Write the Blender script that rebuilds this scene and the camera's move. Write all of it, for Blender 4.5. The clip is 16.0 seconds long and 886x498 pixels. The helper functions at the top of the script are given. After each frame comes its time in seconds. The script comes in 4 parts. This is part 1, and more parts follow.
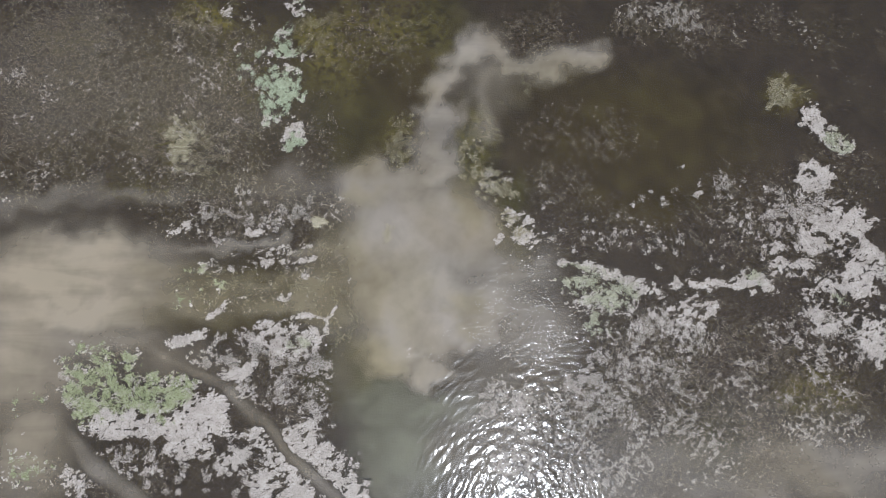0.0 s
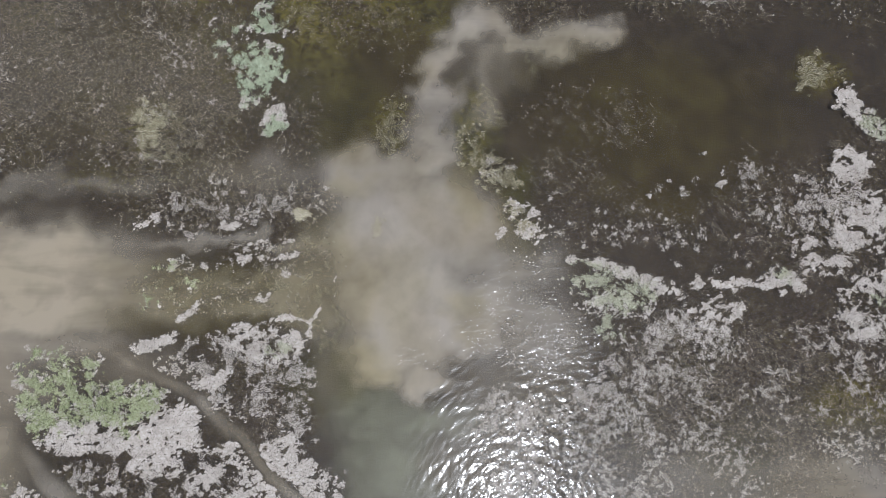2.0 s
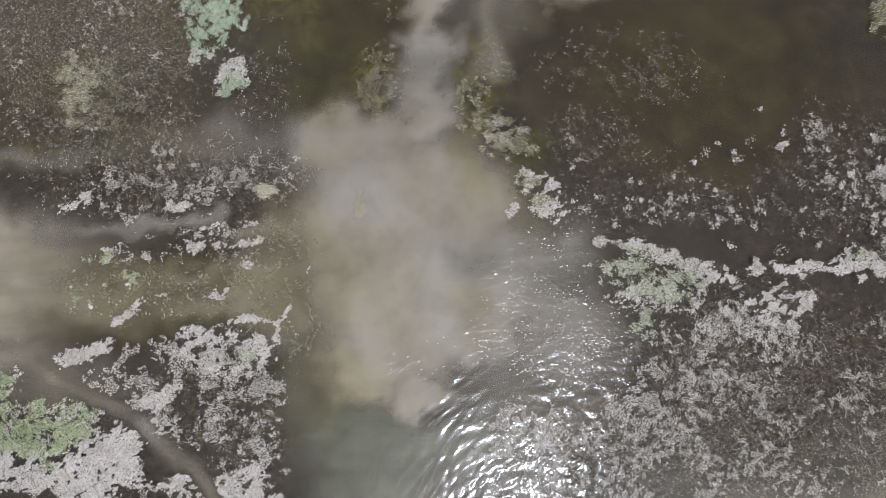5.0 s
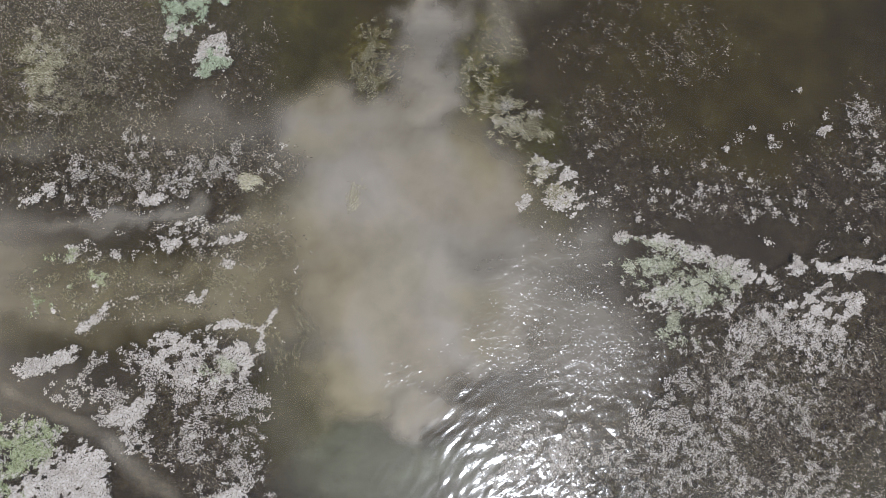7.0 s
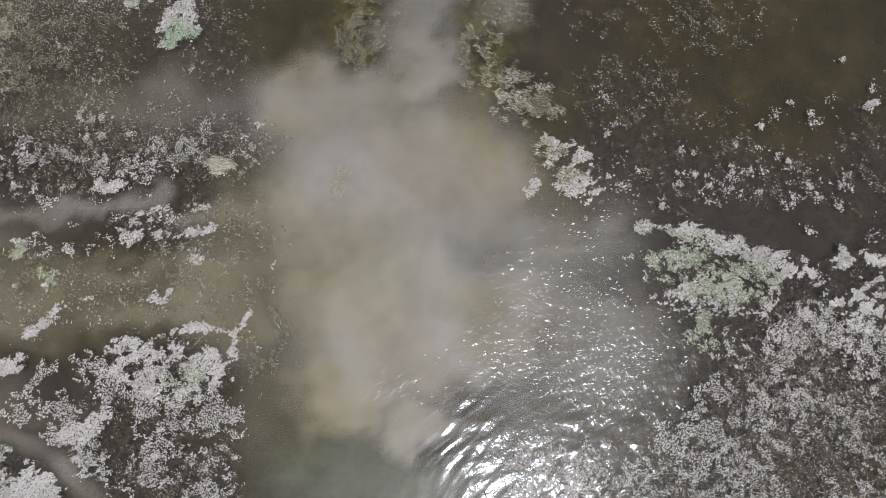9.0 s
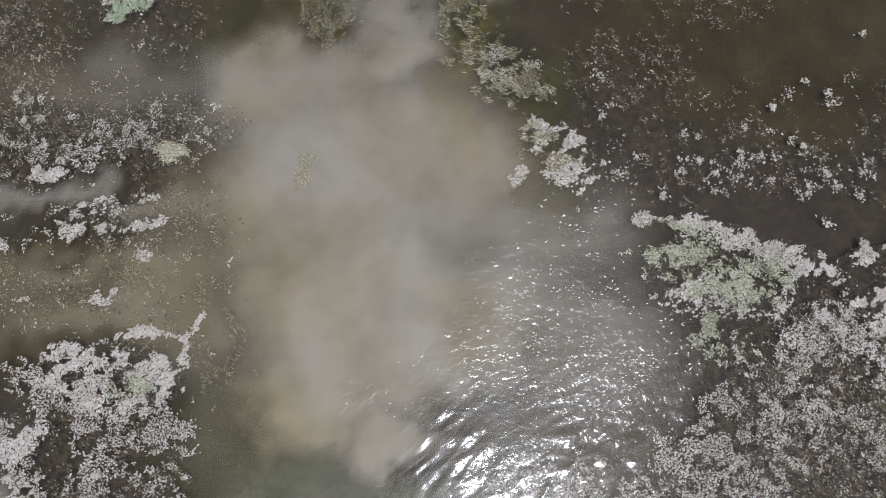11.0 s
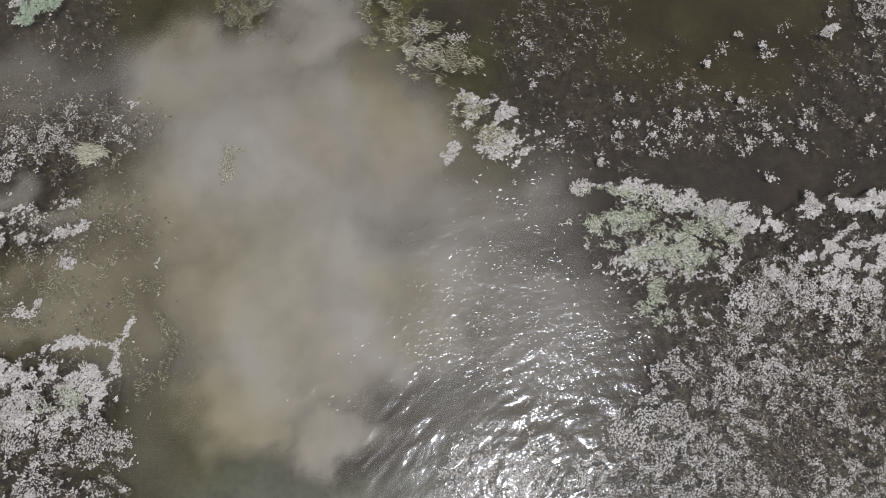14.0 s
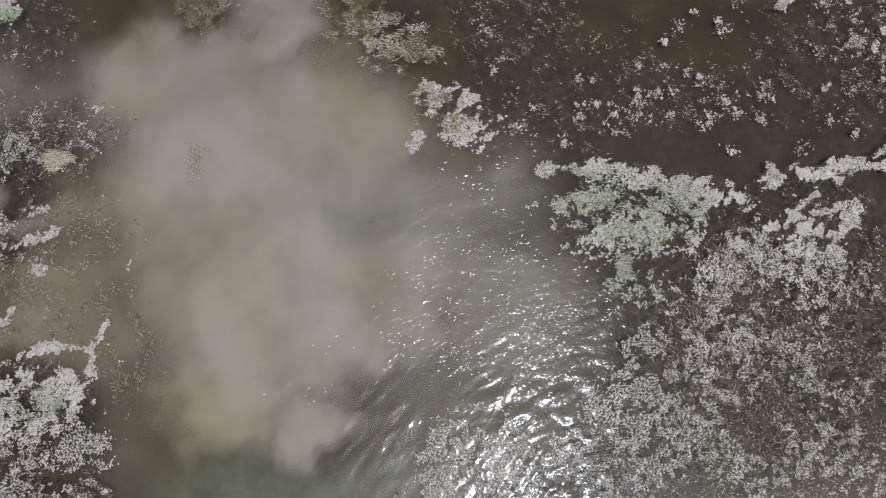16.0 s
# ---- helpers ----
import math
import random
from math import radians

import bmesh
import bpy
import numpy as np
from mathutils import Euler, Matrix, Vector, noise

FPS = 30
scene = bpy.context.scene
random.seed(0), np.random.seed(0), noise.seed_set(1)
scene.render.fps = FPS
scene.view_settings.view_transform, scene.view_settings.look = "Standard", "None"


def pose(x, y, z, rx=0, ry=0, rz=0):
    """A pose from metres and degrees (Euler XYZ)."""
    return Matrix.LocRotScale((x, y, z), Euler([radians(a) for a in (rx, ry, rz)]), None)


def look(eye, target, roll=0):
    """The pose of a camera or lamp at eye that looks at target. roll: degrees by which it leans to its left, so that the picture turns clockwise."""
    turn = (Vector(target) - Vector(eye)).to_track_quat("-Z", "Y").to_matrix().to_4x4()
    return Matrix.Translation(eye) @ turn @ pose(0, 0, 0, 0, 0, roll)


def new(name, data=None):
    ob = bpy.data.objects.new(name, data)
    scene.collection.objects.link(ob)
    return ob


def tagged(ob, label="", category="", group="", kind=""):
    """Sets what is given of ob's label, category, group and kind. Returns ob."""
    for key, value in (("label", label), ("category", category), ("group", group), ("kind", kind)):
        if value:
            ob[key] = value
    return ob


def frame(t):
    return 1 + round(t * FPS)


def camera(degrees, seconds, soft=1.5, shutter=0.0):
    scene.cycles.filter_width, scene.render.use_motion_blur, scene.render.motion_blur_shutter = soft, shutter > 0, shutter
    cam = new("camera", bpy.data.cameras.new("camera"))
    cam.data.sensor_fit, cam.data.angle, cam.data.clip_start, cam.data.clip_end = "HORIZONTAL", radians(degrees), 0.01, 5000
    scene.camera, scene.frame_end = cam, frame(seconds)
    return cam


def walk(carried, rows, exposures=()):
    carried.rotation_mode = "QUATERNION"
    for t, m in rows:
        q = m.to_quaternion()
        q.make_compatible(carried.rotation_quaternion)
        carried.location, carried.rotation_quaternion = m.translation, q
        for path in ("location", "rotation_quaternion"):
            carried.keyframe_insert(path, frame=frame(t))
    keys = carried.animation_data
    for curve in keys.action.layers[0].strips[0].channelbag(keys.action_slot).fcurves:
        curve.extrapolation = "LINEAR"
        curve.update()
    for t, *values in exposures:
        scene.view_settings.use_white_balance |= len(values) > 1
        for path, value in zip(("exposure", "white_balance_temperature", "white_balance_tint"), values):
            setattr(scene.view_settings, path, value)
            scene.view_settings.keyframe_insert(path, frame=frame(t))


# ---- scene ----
cam = camera(66.0, 16.0, soft=0.6)
# seconds, place of the drone, degrees up from straight down, sideways lean, heading
PATH = [
    (0.0, 0.036, -8.927, 54.193, 9.564, -0.189, -0.005),
    (0.5, 0.172, -8.871, 53.118, 9.527, -0.113, -0.078),
    (1.0, 0.300, -8.779, 51.928, 9.540, -0.082, -0.055),
    (1.5, 0.398, -8.606, 50.571, 9.552, -0.057, 0.027),
    (2.0, 0.466, -8.363, 48.855, 9.540, -0.065, 0.063),
    (2.5, 0.494, -8.227, 47.174, 9.548, -0.133, -0.072),
    (3.0, 0.533, -8.107, 45.249, 9.542, -0.149, -0.228),
    (3.5, 0.581, -7.977, 43.420, 9.532, -0.096, -0.326),
    (4.0, 0.521, -7.953, 41.812, 9.524, -0.058, -0.660),
    (6.5, 0.448, -7.447, 36.421, 9.513, 0.079, -0.877),
    (7.0, 0.408, -7.300, 35.278, 9.510, 0.137, -0.892),
    (7.5, 0.392, -7.214, 34.253, 9.509, 0.144, -0.958),
    (8.0, 0.359, -7.130, 33.100, 9.509, 0.083, -1.038),
    (8.5, 0.352, -7.055, 32.012, 9.521, 0.047, -1.111),
    (9.0, 0.471, -6.965, 30.961, 9.517, 0.110, -1.198),
    (11.5, 1.832, -6.643, 27.014, 9.513, 0.159, -1.315),
    (12.0, 2.211, -6.704, 26.496, 9.488, 0.144, -1.391),
    (12.5, 2.580, -6.839, 26.527, 9.486, 0.031, -1.406),
    (13.0, 2.995, -7.026, 26.616, 9.531, -0.021, -1.676),
    (13.5, 3.425, -7.224, 26.659, 9.621, 0.179, -2.951),
    (14.0, 3.688, -7.397, 26.683, 9.607, 0.193, -5.595),
    (14.5, 3.868, -7.563, 26.728, 9.578, 0.177, -7.863),
    (15.0, 4.070, -7.709, 26.758, 9.526, 0.071, -8.682),
    (15.5, 4.358, -7.905, 26.777, 9.586, 0.165, -8.546),
    (16.0, 4.590, -8.080, 26.851, 9.649, 0.148, -8.506),
]
walk(cam, [(t, pose(x, y, z, 0, 0, head) @ pose(0, 0, 0, up, 0, 0) @ pose(0, 0, 0, 0, lean, 0)) for t, x, y, z, up, lean, head in PATH], [(0, 0.14, 6450, 14), (5, 0.12, 6450, 14), (16, -0.03, 6450, 14)])

# ---- light: a high midday sun and a clear, slightly hazy sky ----
SUN_FROM = Vector((0.095, -0.222, 1.0)).normalized()
sun = new("sun", bpy.data.lights.new("sun", "SUN"))
sun.data.energy, sun.data.angle, sun.data.color = 3.1, radians(0.6), (1.0, 0.975, 0.95)
sun.matrix_world = look(SUN_FROM * 200, (0, 0, 0))
world = bpy.data.worlds.new("sky")
scene.world = world
world.use_nodes = True
sky = world.node_tree.nodes.new("ShaderNodeTexSky")
sky.sky_type, sky.sun_disc = "NISHITA", False
sky.sun_elevation = math.asin(SUN_FROM.z)
sky.sun_rotation = math.atan2(SUN_FROM.x, SUN_FROM.y)
sky.dust_density = 1.5
world.node_tree.links.new(sky.outputs[0], world.node_tree.nodes["Background"].inputs[0])
world.node_tree.nodes["Background"].inputs[1].default_value = 0.115


# ---- noise and zones of the marsh, in metres ----
def lattice(x, y, seed):
    xi, yi = np.floor(x).astype(np.int64), np.floor(y).astype(np.int64)
    u, v = x - xi, y - yi
    u, v = u * u * (3 - 2 * u), v * v * (3 - 2 * v)

    def dot(i, j):
        h = (i * 374761393 + j * 668265263 + seed * 1442695041) & 0xFFFFFFFF
        h = ((h ^ (h >> 13)) * 1274126177) & 0xFFFFFFFF
        return ((h ^ (h >> 16)) & 0xFFFF) / 65535.0

    return (dot(xi, yi) * (1 - u) + dot(xi + 1, yi) * u) * (1 - v) + (dot(xi, yi + 1) * (1 - u) + dot(xi + 1, yi + 1) * u) * v


def fbm(x, y, size, octaves=4, seed=0):
    total, gain, weight = 0.0, 1.0, 0.0
    for k in range(octaves):
        c, s = math.cos(1.1 * k + seed), math.sin(1.1 * k + seed)
        total = total + gain * lattice((x * c - y * s) / size * 2 ** k + 31.7 * k, (x * s + y * c) / size * 2 ** k - 17.3 * k, seed + k)
        weight += gain
        gain *= 0.6
    return total / weight


def even(x, y, size, octaves=4, seed=0):
    """The same noise, levelled so that every value from 0 to 1 is as common."""
    rng = np.random.default_rng(seed + 5)
    ref = np.sort(fbm(rng.uniform(-60, 60, 6000), rng.uniform(-60, 60, 6000), size, octaves, seed))
    return np.searchsorted(ref, fbm(x, y, size, octaves, seed)) / 6000.0


def streaky(x, y, size, octaves=4, seed=0, turn=0.4, pull=2.2):
    """Levelled noise drawn out along the drift."""
    c, s = math.cos(turn), math.sin(turn)
    return even((x * c + y * s) / pull, y * c - x * s, size, octaves, seed)


def field():
    return []


def blob(f, x, y, rx, ry, w):
    f.append((0, x, y, rx, ry, 0, w))


def band(f, x1, y1, x2, y2, half, w):
    f.append((1, x1, y1, x2, y2, half, w))


def level(f, x, y, soft=0.45, warp=0.9):
    """How strongly the zones of a field act at the points x, y."""
    size = 2.2
    wx = x + warp * 2.4 * (fbm(x, y, size, 4, 3) - 0.5)
    wy = y + warp * 2.4 * (fbm(x, y, size, 4, 8) - 0.5)
    if warp < 1.0:
        wx = wx + 0.6 * warp * (fbm(x, y, 0.6, 3, 14) - 0.5)
        wy = wy + 0.6 * warp * (fbm(x, y, 0.6, 3, 19) - 0.5)
    out = np.zeros_like(x)
    for kind, a, b, c, d, e, w in f:
        if kind == 0:
            r = np.hypot((wx - a) / c, (wy - b) / d)
        else:
            dx, dy = c - a, d - b
            s = np.clip(((wx - a) * dx + (wy - b) * dy) / (dx * dx + dy * dy), 0, 1)
            r = np.hypot(wx - a - s * dx, wy - b - s * dy) / e
        v = np.clip((1 + soft - r) / (2 * soft), 0, 1)
        out = np.maximum(out, w * v * v * (3 - 2 * v))
    return out


SILT, HAZE, DRAIN, OLIVE, TEAL, WAVES, LOOSE, FINE, WEED, REED, MOSS, BARE, CLUMP, CHOP, GLINT, FERN, RUST = field(), field(), field(), field(), field(), field(), field(), field(), field(), field(), field(), field(), field(), field(), field(), field(), field()
# silt stirred up in the water
blob(SILT, -2.70, 0.71, 4.56, 5.01, 0.8)
blob(SILT, -1.76, -4.30, 4.94, 4.04, 0.9)
blob(SILT, -5.97, 5.17, 3.00, 2.54, 0.6)
blob(SILT, -3.52, -7.64, 2.67, 2.00, 0.85)
blob(SILT, 2.27, -5.20, 3.14, 2.69, 0.7)
blob(SILT, -3.56, 0.52, 4.48, 4.48, 0.8)
blob(SILT, -2.09, -4.87, 4.67, 3.21, 0.85)
blob(SILT, -5.10, 5.07, 3.05, 1.83, 0.62)
blob(SILT, -3.82, -8.56, 1.72, 1.58, 0.8)
blob(SILT, -0.45, 1.59, 4.98, 4.06, 0.75)
blob(SILT, -2.11, 6.09, 3.57, 1.55, 0.6)
blob(SILT, -1.00, -9.27, 2.06, 1.13, 0.8)
blob(SILT, -1.53, -6.15, 1.99, 1.99, 0.7)
blob(SILT, -0.56, -6.41, 4.36, 2.18, 0.8)
blob(SILT, -5.16, 5.55, 2.58, 1.41, 0.55)
blob(SILT, -9.11, -3.88, 2.34, 3.22, 0.42)
blob(SILT, -8.04, -1.40, 3.06, 3.62, 0.4)
blob(SILT, 5.6, -10.2, 5.2, 3.4, 0.3)
blob(SILT, 7.6, -7.2, 3.4, 3.0, 0.34)
blob(SILT, 3.2, -14.6, 4.0, 4.2, 0.34)
# wide, thin haze of silt drawn out by the current
blob(HAZE, -29.75, -2.04, 8.55, 3.15, 1.00)
blob(HAZE, -33.30, -6.96, 5.77, 6.66, 0.81)
blob(HAZE, -21.52, -3.85, 6.27, 1.43, 0.61)
blob(HAZE, -31.55, -15.55, 3.02, 4.32, 0.67)
blob(HAZE, -34.47, 4.45, 6.87, 1.10, 0.44)
blob(HAZE, -25.33, 5.02, 6.93, 0.60, 0.37)
blob(HAZE, -14.98, 0.44, 7.72, 0.45, 0.51)
blob(HAZE, -13.95, -2.49, 5.88, 0.63, 0.51)
blob(HAZE, -13.85, -4.75, 5.38, 0.63, 0.51)
blob(HAZE, 30.75, -16.86, 8.21, 2.68, 0.67)
blob(HAZE, 23.28, -18.30, 6.45, 1.63, 0.51)
blob(HAZE, 14.67, -18.17, 4.73, 1.12, 0.34)
blob(HAZE, -28.73, 12.69, 2.82, 2.82, 0.17)
blob(HAZE, 3.85, 15.22, 2.38, 2.86, 0.37)
blob(HAZE, -5.51, 5.41, 3.23, 1.85, 0.49)
band(HAZE, -0.34, 13.21, 0.99, 16.23, 1.04, 0.76)
band(HAZE, 0.99, 16.23, 2.82, 17.50, 1.24, 0.85)
band(HAZE, 2.82, 17.50, 5.28, 15.82, 1.15, 0.76)
band(HAZE, 5.28, 15.82, 8.62, 15.83, 0.96, 0.67)
band(HAZE, 8.62, 15.83, 12.96, 17.00, 1.05, 0.76)
band(HAZE, 3.85, 15.22, 3.32, 10.24, 1.14, 0.43)
band(HAZE, -0.34, 13.21, -0.20, 6.84, 1.23, 0.73)
blob(HAZE, -28.56, -0.21, 5.45, 1.82, 0.9)
blob(HAZE, -29.47, -5.19, 6.72, 1.79, 0.9)
blob(HAZE, -10.14, 5.88, 2.77, 1.85, 0.25)
blob(HAZE, 27.97, -13.92, 5.26, 1.75, 0.25)
blob(HAZE, -27.91, 14.19, 10.86, 5.66, 0.17)
blob(HAZE, -12.90, 5.41, 6.01, 1.85, 0.15)
blob(HAZE, -27.93, -7.49, 6.66, 1.51, 0.6)
blob(HAZE, -21.20, -8.72, 3.54, 1.33, 0.3)
blob(HAZE, -12.81, 5.68, 5.34, 1.39, 0.34)
blob(HAZE, 5.6, -2.6, 3.0, 3.6, 0.62)
blob(HAZE, 7.8, -5.4, 2.6, 2.2, 0.45)
blob(HAZE, 3.4, 1.6, 1.6, 2.4, 0.5)
blob(HAZE, -11.03, -3.20, 4.42, 1.33, 0.34)
blob(HAZE, -6.97, -8.38, 1.29, 2.36, 0.24)
blob(HAZE, 20.38, -16.44, 7.81, 2.39, 0.36)
blob(HAZE, 27.10, -13.92, 6.13, 2.19, 0.2)
blob(HAZE, -14.77, -4.24, 6.57, 1.25, 0.36)
blob(HAZE, -21.23, 13.19, 10.38, 5.19, 0.14)
# shallow muddy channels
band(DRAIN, -24.18, -7.18, -19.84, -9.24, 0.38, 0.44)
band(DRAIN, -19.84, -9.24, -16.22, -11.11, 0.42, 0.44)
band(DRAIN, -16.22, -11.11, -13.84, -13.25, 0.44, 0.44)
band(DRAIN, -13.84, -13.25, -11.21, -16.19, 0.36, 0.44)
band(DRAIN, -11.21, -16.19, -6.81, -19.70, 0.36, 0.44)
band(DRAIN, -29.84, -13.02, -26.49, -16.59, 0.63, 0.44)
band(DRAIN, -26.49, -16.59, -22.64, -19.27, 0.62, 0.44)
# trampled, choppy water
blob(CHOP, 9.54, -6.91, 3.55, 2.66, 0.7)
blob(CHOP, 3.6, -5.9, 3.0, 1.8, 0.55)
blob(CHOP, 7.0, -2.2, 2.2, 2.6, 0.6)
blob(CHOP, 8.31, -3.53, 2.04, 1.58, 0.6)
blob(CHOP, 5.26, -3.22, 3.23, 3.52, 0.7)
blob(CHOP, 1.85, -7.53, 2.63, 1.54, 0.3)
blob(CHOP, -2.10, -7.45, 1.73, 0.86, 0.5)
blob(CHOP, 0.04, 6.36, 1.85, 2.78, 0.7)
blob(CHOP, 7.85, -15.17, 5.21, 3.47, 0.22)
blob(CHOP, 5.32, -10.91, 3.52, 2.64, 0.22)
blob(CHOP, 9.61, -12.54, 3.21, 1.93, 0.2)
# clear olive water
blob(OLIVE, 16.45, 9.76, 9.39, 5.63, 0.9)
blob(OLIVE, 17.13, 4.70, 5.09, 2.08, 0.9)
blob(OLIVE, -6.54, 10.73, 3.05, 3.75, 0.9)
blob(OLIVE, -9.50, 16.22, 4.29, 4.77, 0.8)
blob(OLIVE, -3.77, 15.71, 2.86, 4.29, 0.8)
blob(OLIVE, -20.73, 20.83, 2.89, 1.35, 0.7)
blob(OLIVE, -7.27, -8.73, 1.99, 2.66, 0.6)
blob(OLIVE, 9.98, 13.21, 4.74, 3.32, 0.6)
blob(OLIVE, 29.08, -11.36, 3.09, 1.54, 0.7)
blob(OLIVE, -6.79, -8.78, 1.72, 1.93, 0.7)
blob(OLIVE, 2.08, 4.35, 1.28, 2.33, 0.75)
blob(OLIVE, 28.95, 13.23, 1.90, 1.42, 0.7)
blob(OLIVE, -5.75, -8.99, 2.38, 2.38, 0.9)
blob(OLIVE, -5.76, -3.73, 2.01, 2.91, 0.6)
blob(OLIVE, 5.73, 3.89, 1.65, 3.54, 0.7)
blob(OLIVE, -12.93, -3.82, 8.25, 2.20, 0.8)
blob(OLIVE, -8.33, -0.83, 2.51, 3.35, 0.7)
blob(OLIVE, -19.33, 8.25, 5.83, 4.66, 0.35)
blob(OLIVE, -10.81, -3.23, 3.56, 2.00, 0.6)
band(OLIVE, -21.55, -3.40, -8.50, -3.85, 1.17, 0.8)
band(OLIVE, -24.38, -1.58, -9.88, -2.72, 0.99, 0.7)
band(OLIVE, -22.44, -5.43, -8.50, -5.06, 1.16, 0.8)
blob(OLIVE, -6.32, 4.61, 1.83, 1.22, 0.5)
blob(OLIVE, -2.80, -3.26, 1.80, 2.70, 0.4)
blob(OLIVE, -15.26, -3.40, 7.20, 2.70, 0.95)
blob(OLIVE, -20.12, -4.74, 4.48, 1.79, 0.8)
blob(OLIVE, 1.79, -4.46, 1.55, 1.22, 0.6)
blob(OLIVE, 2.30, -6.28, 1.53, 0.66, 0.4)
blob(OLIVE, 14.73, 4.73, 3.55, 1.66, 0.8)
blob(OLIVE, 12.76, 5.81, 2.39, 0.95, 0.7)
blob(OLIVE, -21.23, 13.19, 11.80, 6.61, 0.5)
blob(OLIVE, -32.13, 8.76, 5.59, 2.80, 0.4)
# deep green pool
blob(TEAL, -3.22, -15.15, 3.04, 4.34, 0.9)
blob(TEAL, -4.93, -12.13, 2.25, 1.97, 0.8)
blob(TEAL, -3.55, -11.14, 2.75, 0.95, 0.8)
blob(TEAL, -0.24, -12.00, 3.62, 0.89, 0.9)
blob(TEAL, -1.57, -10.45, 1.29, 0.64, 0.6)
# moving water
blob(WAVES, 7.98, -11.35, 3.01, 3.01, 1)
blob(WAVES, 9.38, -7.78, 3.31, 2.65, 0.75)
blob(WAVES, 8.78, -9.06, 2.38, 1.94, 0.95)
blob(WAVES, 3.07, -15.79, 3.68, 4.12, 0.65)
blob(WAVES, 1.45, -10.17, 1.56, 1.71, 0.6)
blob(WAVES, 7.80, -17.25, 4.75, 3.02, 0.6)
blob(WAVES, 6.86, -4.01, 2.03, 1.35, 0.4)
blob(WAVES, 5.47, -1.59, 2.72, 4.08, 0.4)
# loose pale pads, thin to dense
blob(LOOSE, 15.55, 0.71, 7.77, 2.51, 0.07)
blob(LOOSE, 27.63, 3.05, 4.61, 2.76, 0.42)
blob(LOOSE, 23.67, 5.65, 1.86, 1.02, 0.25)
blob(LOOSE, 12.43, -9.18, 1.42, 1.42, 0.52)
blob(LOOSE, 13.45, -11.13, 2.64, 1.85, 0.4)
blob(LOOSE, 15.65, -6.63, 2.68, 1.07, 0.4)
blob(LOOSE, -11.44, -9.60, 3.97, 2.65, 0.42)
blob(LOOSE, -9.60, -12.18, 1.75, 1.97, 0.5)
blob(LOOSE, -20.61, -17.63, 8.59, 2.15, 0.36)
blob(LOOSE, -15.09, -6.97, 2.67, 1.33, 0.35)
blob(LOOSE, -15.10, 3.04, 6.42, 1.83, 0.22)
blob(LOOSE, -14.91, -1.13, 6.79, 0.91, 0.15)
blob(LOOSE, -18.51, -16.81, 5.17, 2.58, 0.35)
blob(LOOSE, 4.67, 5.89, 1.39, 1.02, 0.35)
blob(LOOSE, 10.19, 4.46, 2.77, 1.15, 0.14)
blob(LOOSE, -17.03, 14.19, 2.84, 3.79, 0.14)
blob(LOOSE, -21.04, 10.23, 2.34, 2.81, 0.14)
blob(LOOSE, -7.61, -5.65, 0.87, 1.74, 0.12)
blob(LOOSE, 29.93, -6.99, 4.92, 2.23, 0.25)
blob(LOOSE, -18.91, 10.43, 4.12, 1.47, 0.18)
blob(LOOSE, -21.40, 8.60, 1.17, 2.92, 0.25)
blob(LOOSE, -16.05, 2.18, 6.23, 1.70, 0.25)
blob(LOOSE, 15.82, 0.73, 5.62, 1.41, 0.2)
blob(LOOSE, -9.11, -3.06, 2.21, 1.66, 0.15)
blob(LOOSE, -15.92, -8.60, 4.24, 2.54, 0.38)
blob(LOOSE, 12.66, -8.52, 1.43, 0.97, 0.5)
blob(LOOSE, 11.25, -10.32, 1.14, 0.85, 0.5)
blob(LOOSE, 15.07, -8.84, 2.57, 1.29, 0.34)
blob(LOOSE, 18.18, -6.33, 2.59, 1.15, 0.38)
blob(LOOSE, 6.35, -11.75, 3.10, 1.41, 0.36)
blob(LOOSE, 9.00, -9.87, 1.70, 1.99, 0.25)
blob(LOOSE, 18.98, -9.74, 2.56, 2.56, 0.22)
blob(LOOSE, 13.33, -12.67, 3.38, 1.13, 0.26)
# fine weed flecks
blob(FINE, 18.76, -6.99, 4.91, 1.79, 0.5)
blob(FINE, 9.65, -13.05, 4.81, 3.50, 0.52)
blob(FINE, 7.41, -15.59, 3.91, 3.04, 0.58)
blob(FINE, 21.38, -7.87, 8.91, 3.12, 0.3)
blob(FINE, 19.83, -11.35, 11.45, 4.84, 0.3)
blob(FINE, 28.56, -12.22, 5.28, 3.52, 0.34)
blob(FINE, 29.93, -6.99, 4.92, 2.68, 0.42)
blob(FINE, 13.68, -10.91, 3.08, 2.64, 0.5)
blob(FINE, 19.38, 20.35, 5.32, 1.94, 0.5)
blob(FINE, 27.57, 19.84, 9.68, 1.94, 0.2)
blob(FINE, -21.29, 14.19, 7.10, 5.68, 0.2)
blob(FINE, -33.11, 14.18, 5.20, 7.09, 0.22)
blob(FINE, -20.83, 6.84, 9.26, 1.85, 0.2)
blob(FINE, -34.25, 6.83, 2.77, 2.77, 0.3)
blob(FINE, -15.11, 3.28, 7.34, 2.06, 0.38)
blob(FINE, 27.47, 1.18, 6.87, 4.12, 0.25)
blob(FINE, 14.66, 1.18, 7.78, 2.29, 0.12)
blob(FINE, -12.27, -10.89, 5.27, 3.95, 0.2)
blob(FINE, 13.84, -17.26, 10.80, 1.73, 0.4)
blob(FINE, -17.25, 18.76, 3.36, 2.88, 0.25)
blob(FINE, 6.86, -9.27, 3.48, 3.21, 0.24)
blob(FINE, -20.83, 11.05, 4.08, 2.51, 0.2)
blob(FINE, 6.63, -11.34, 2.64, 3.52, 0.2)
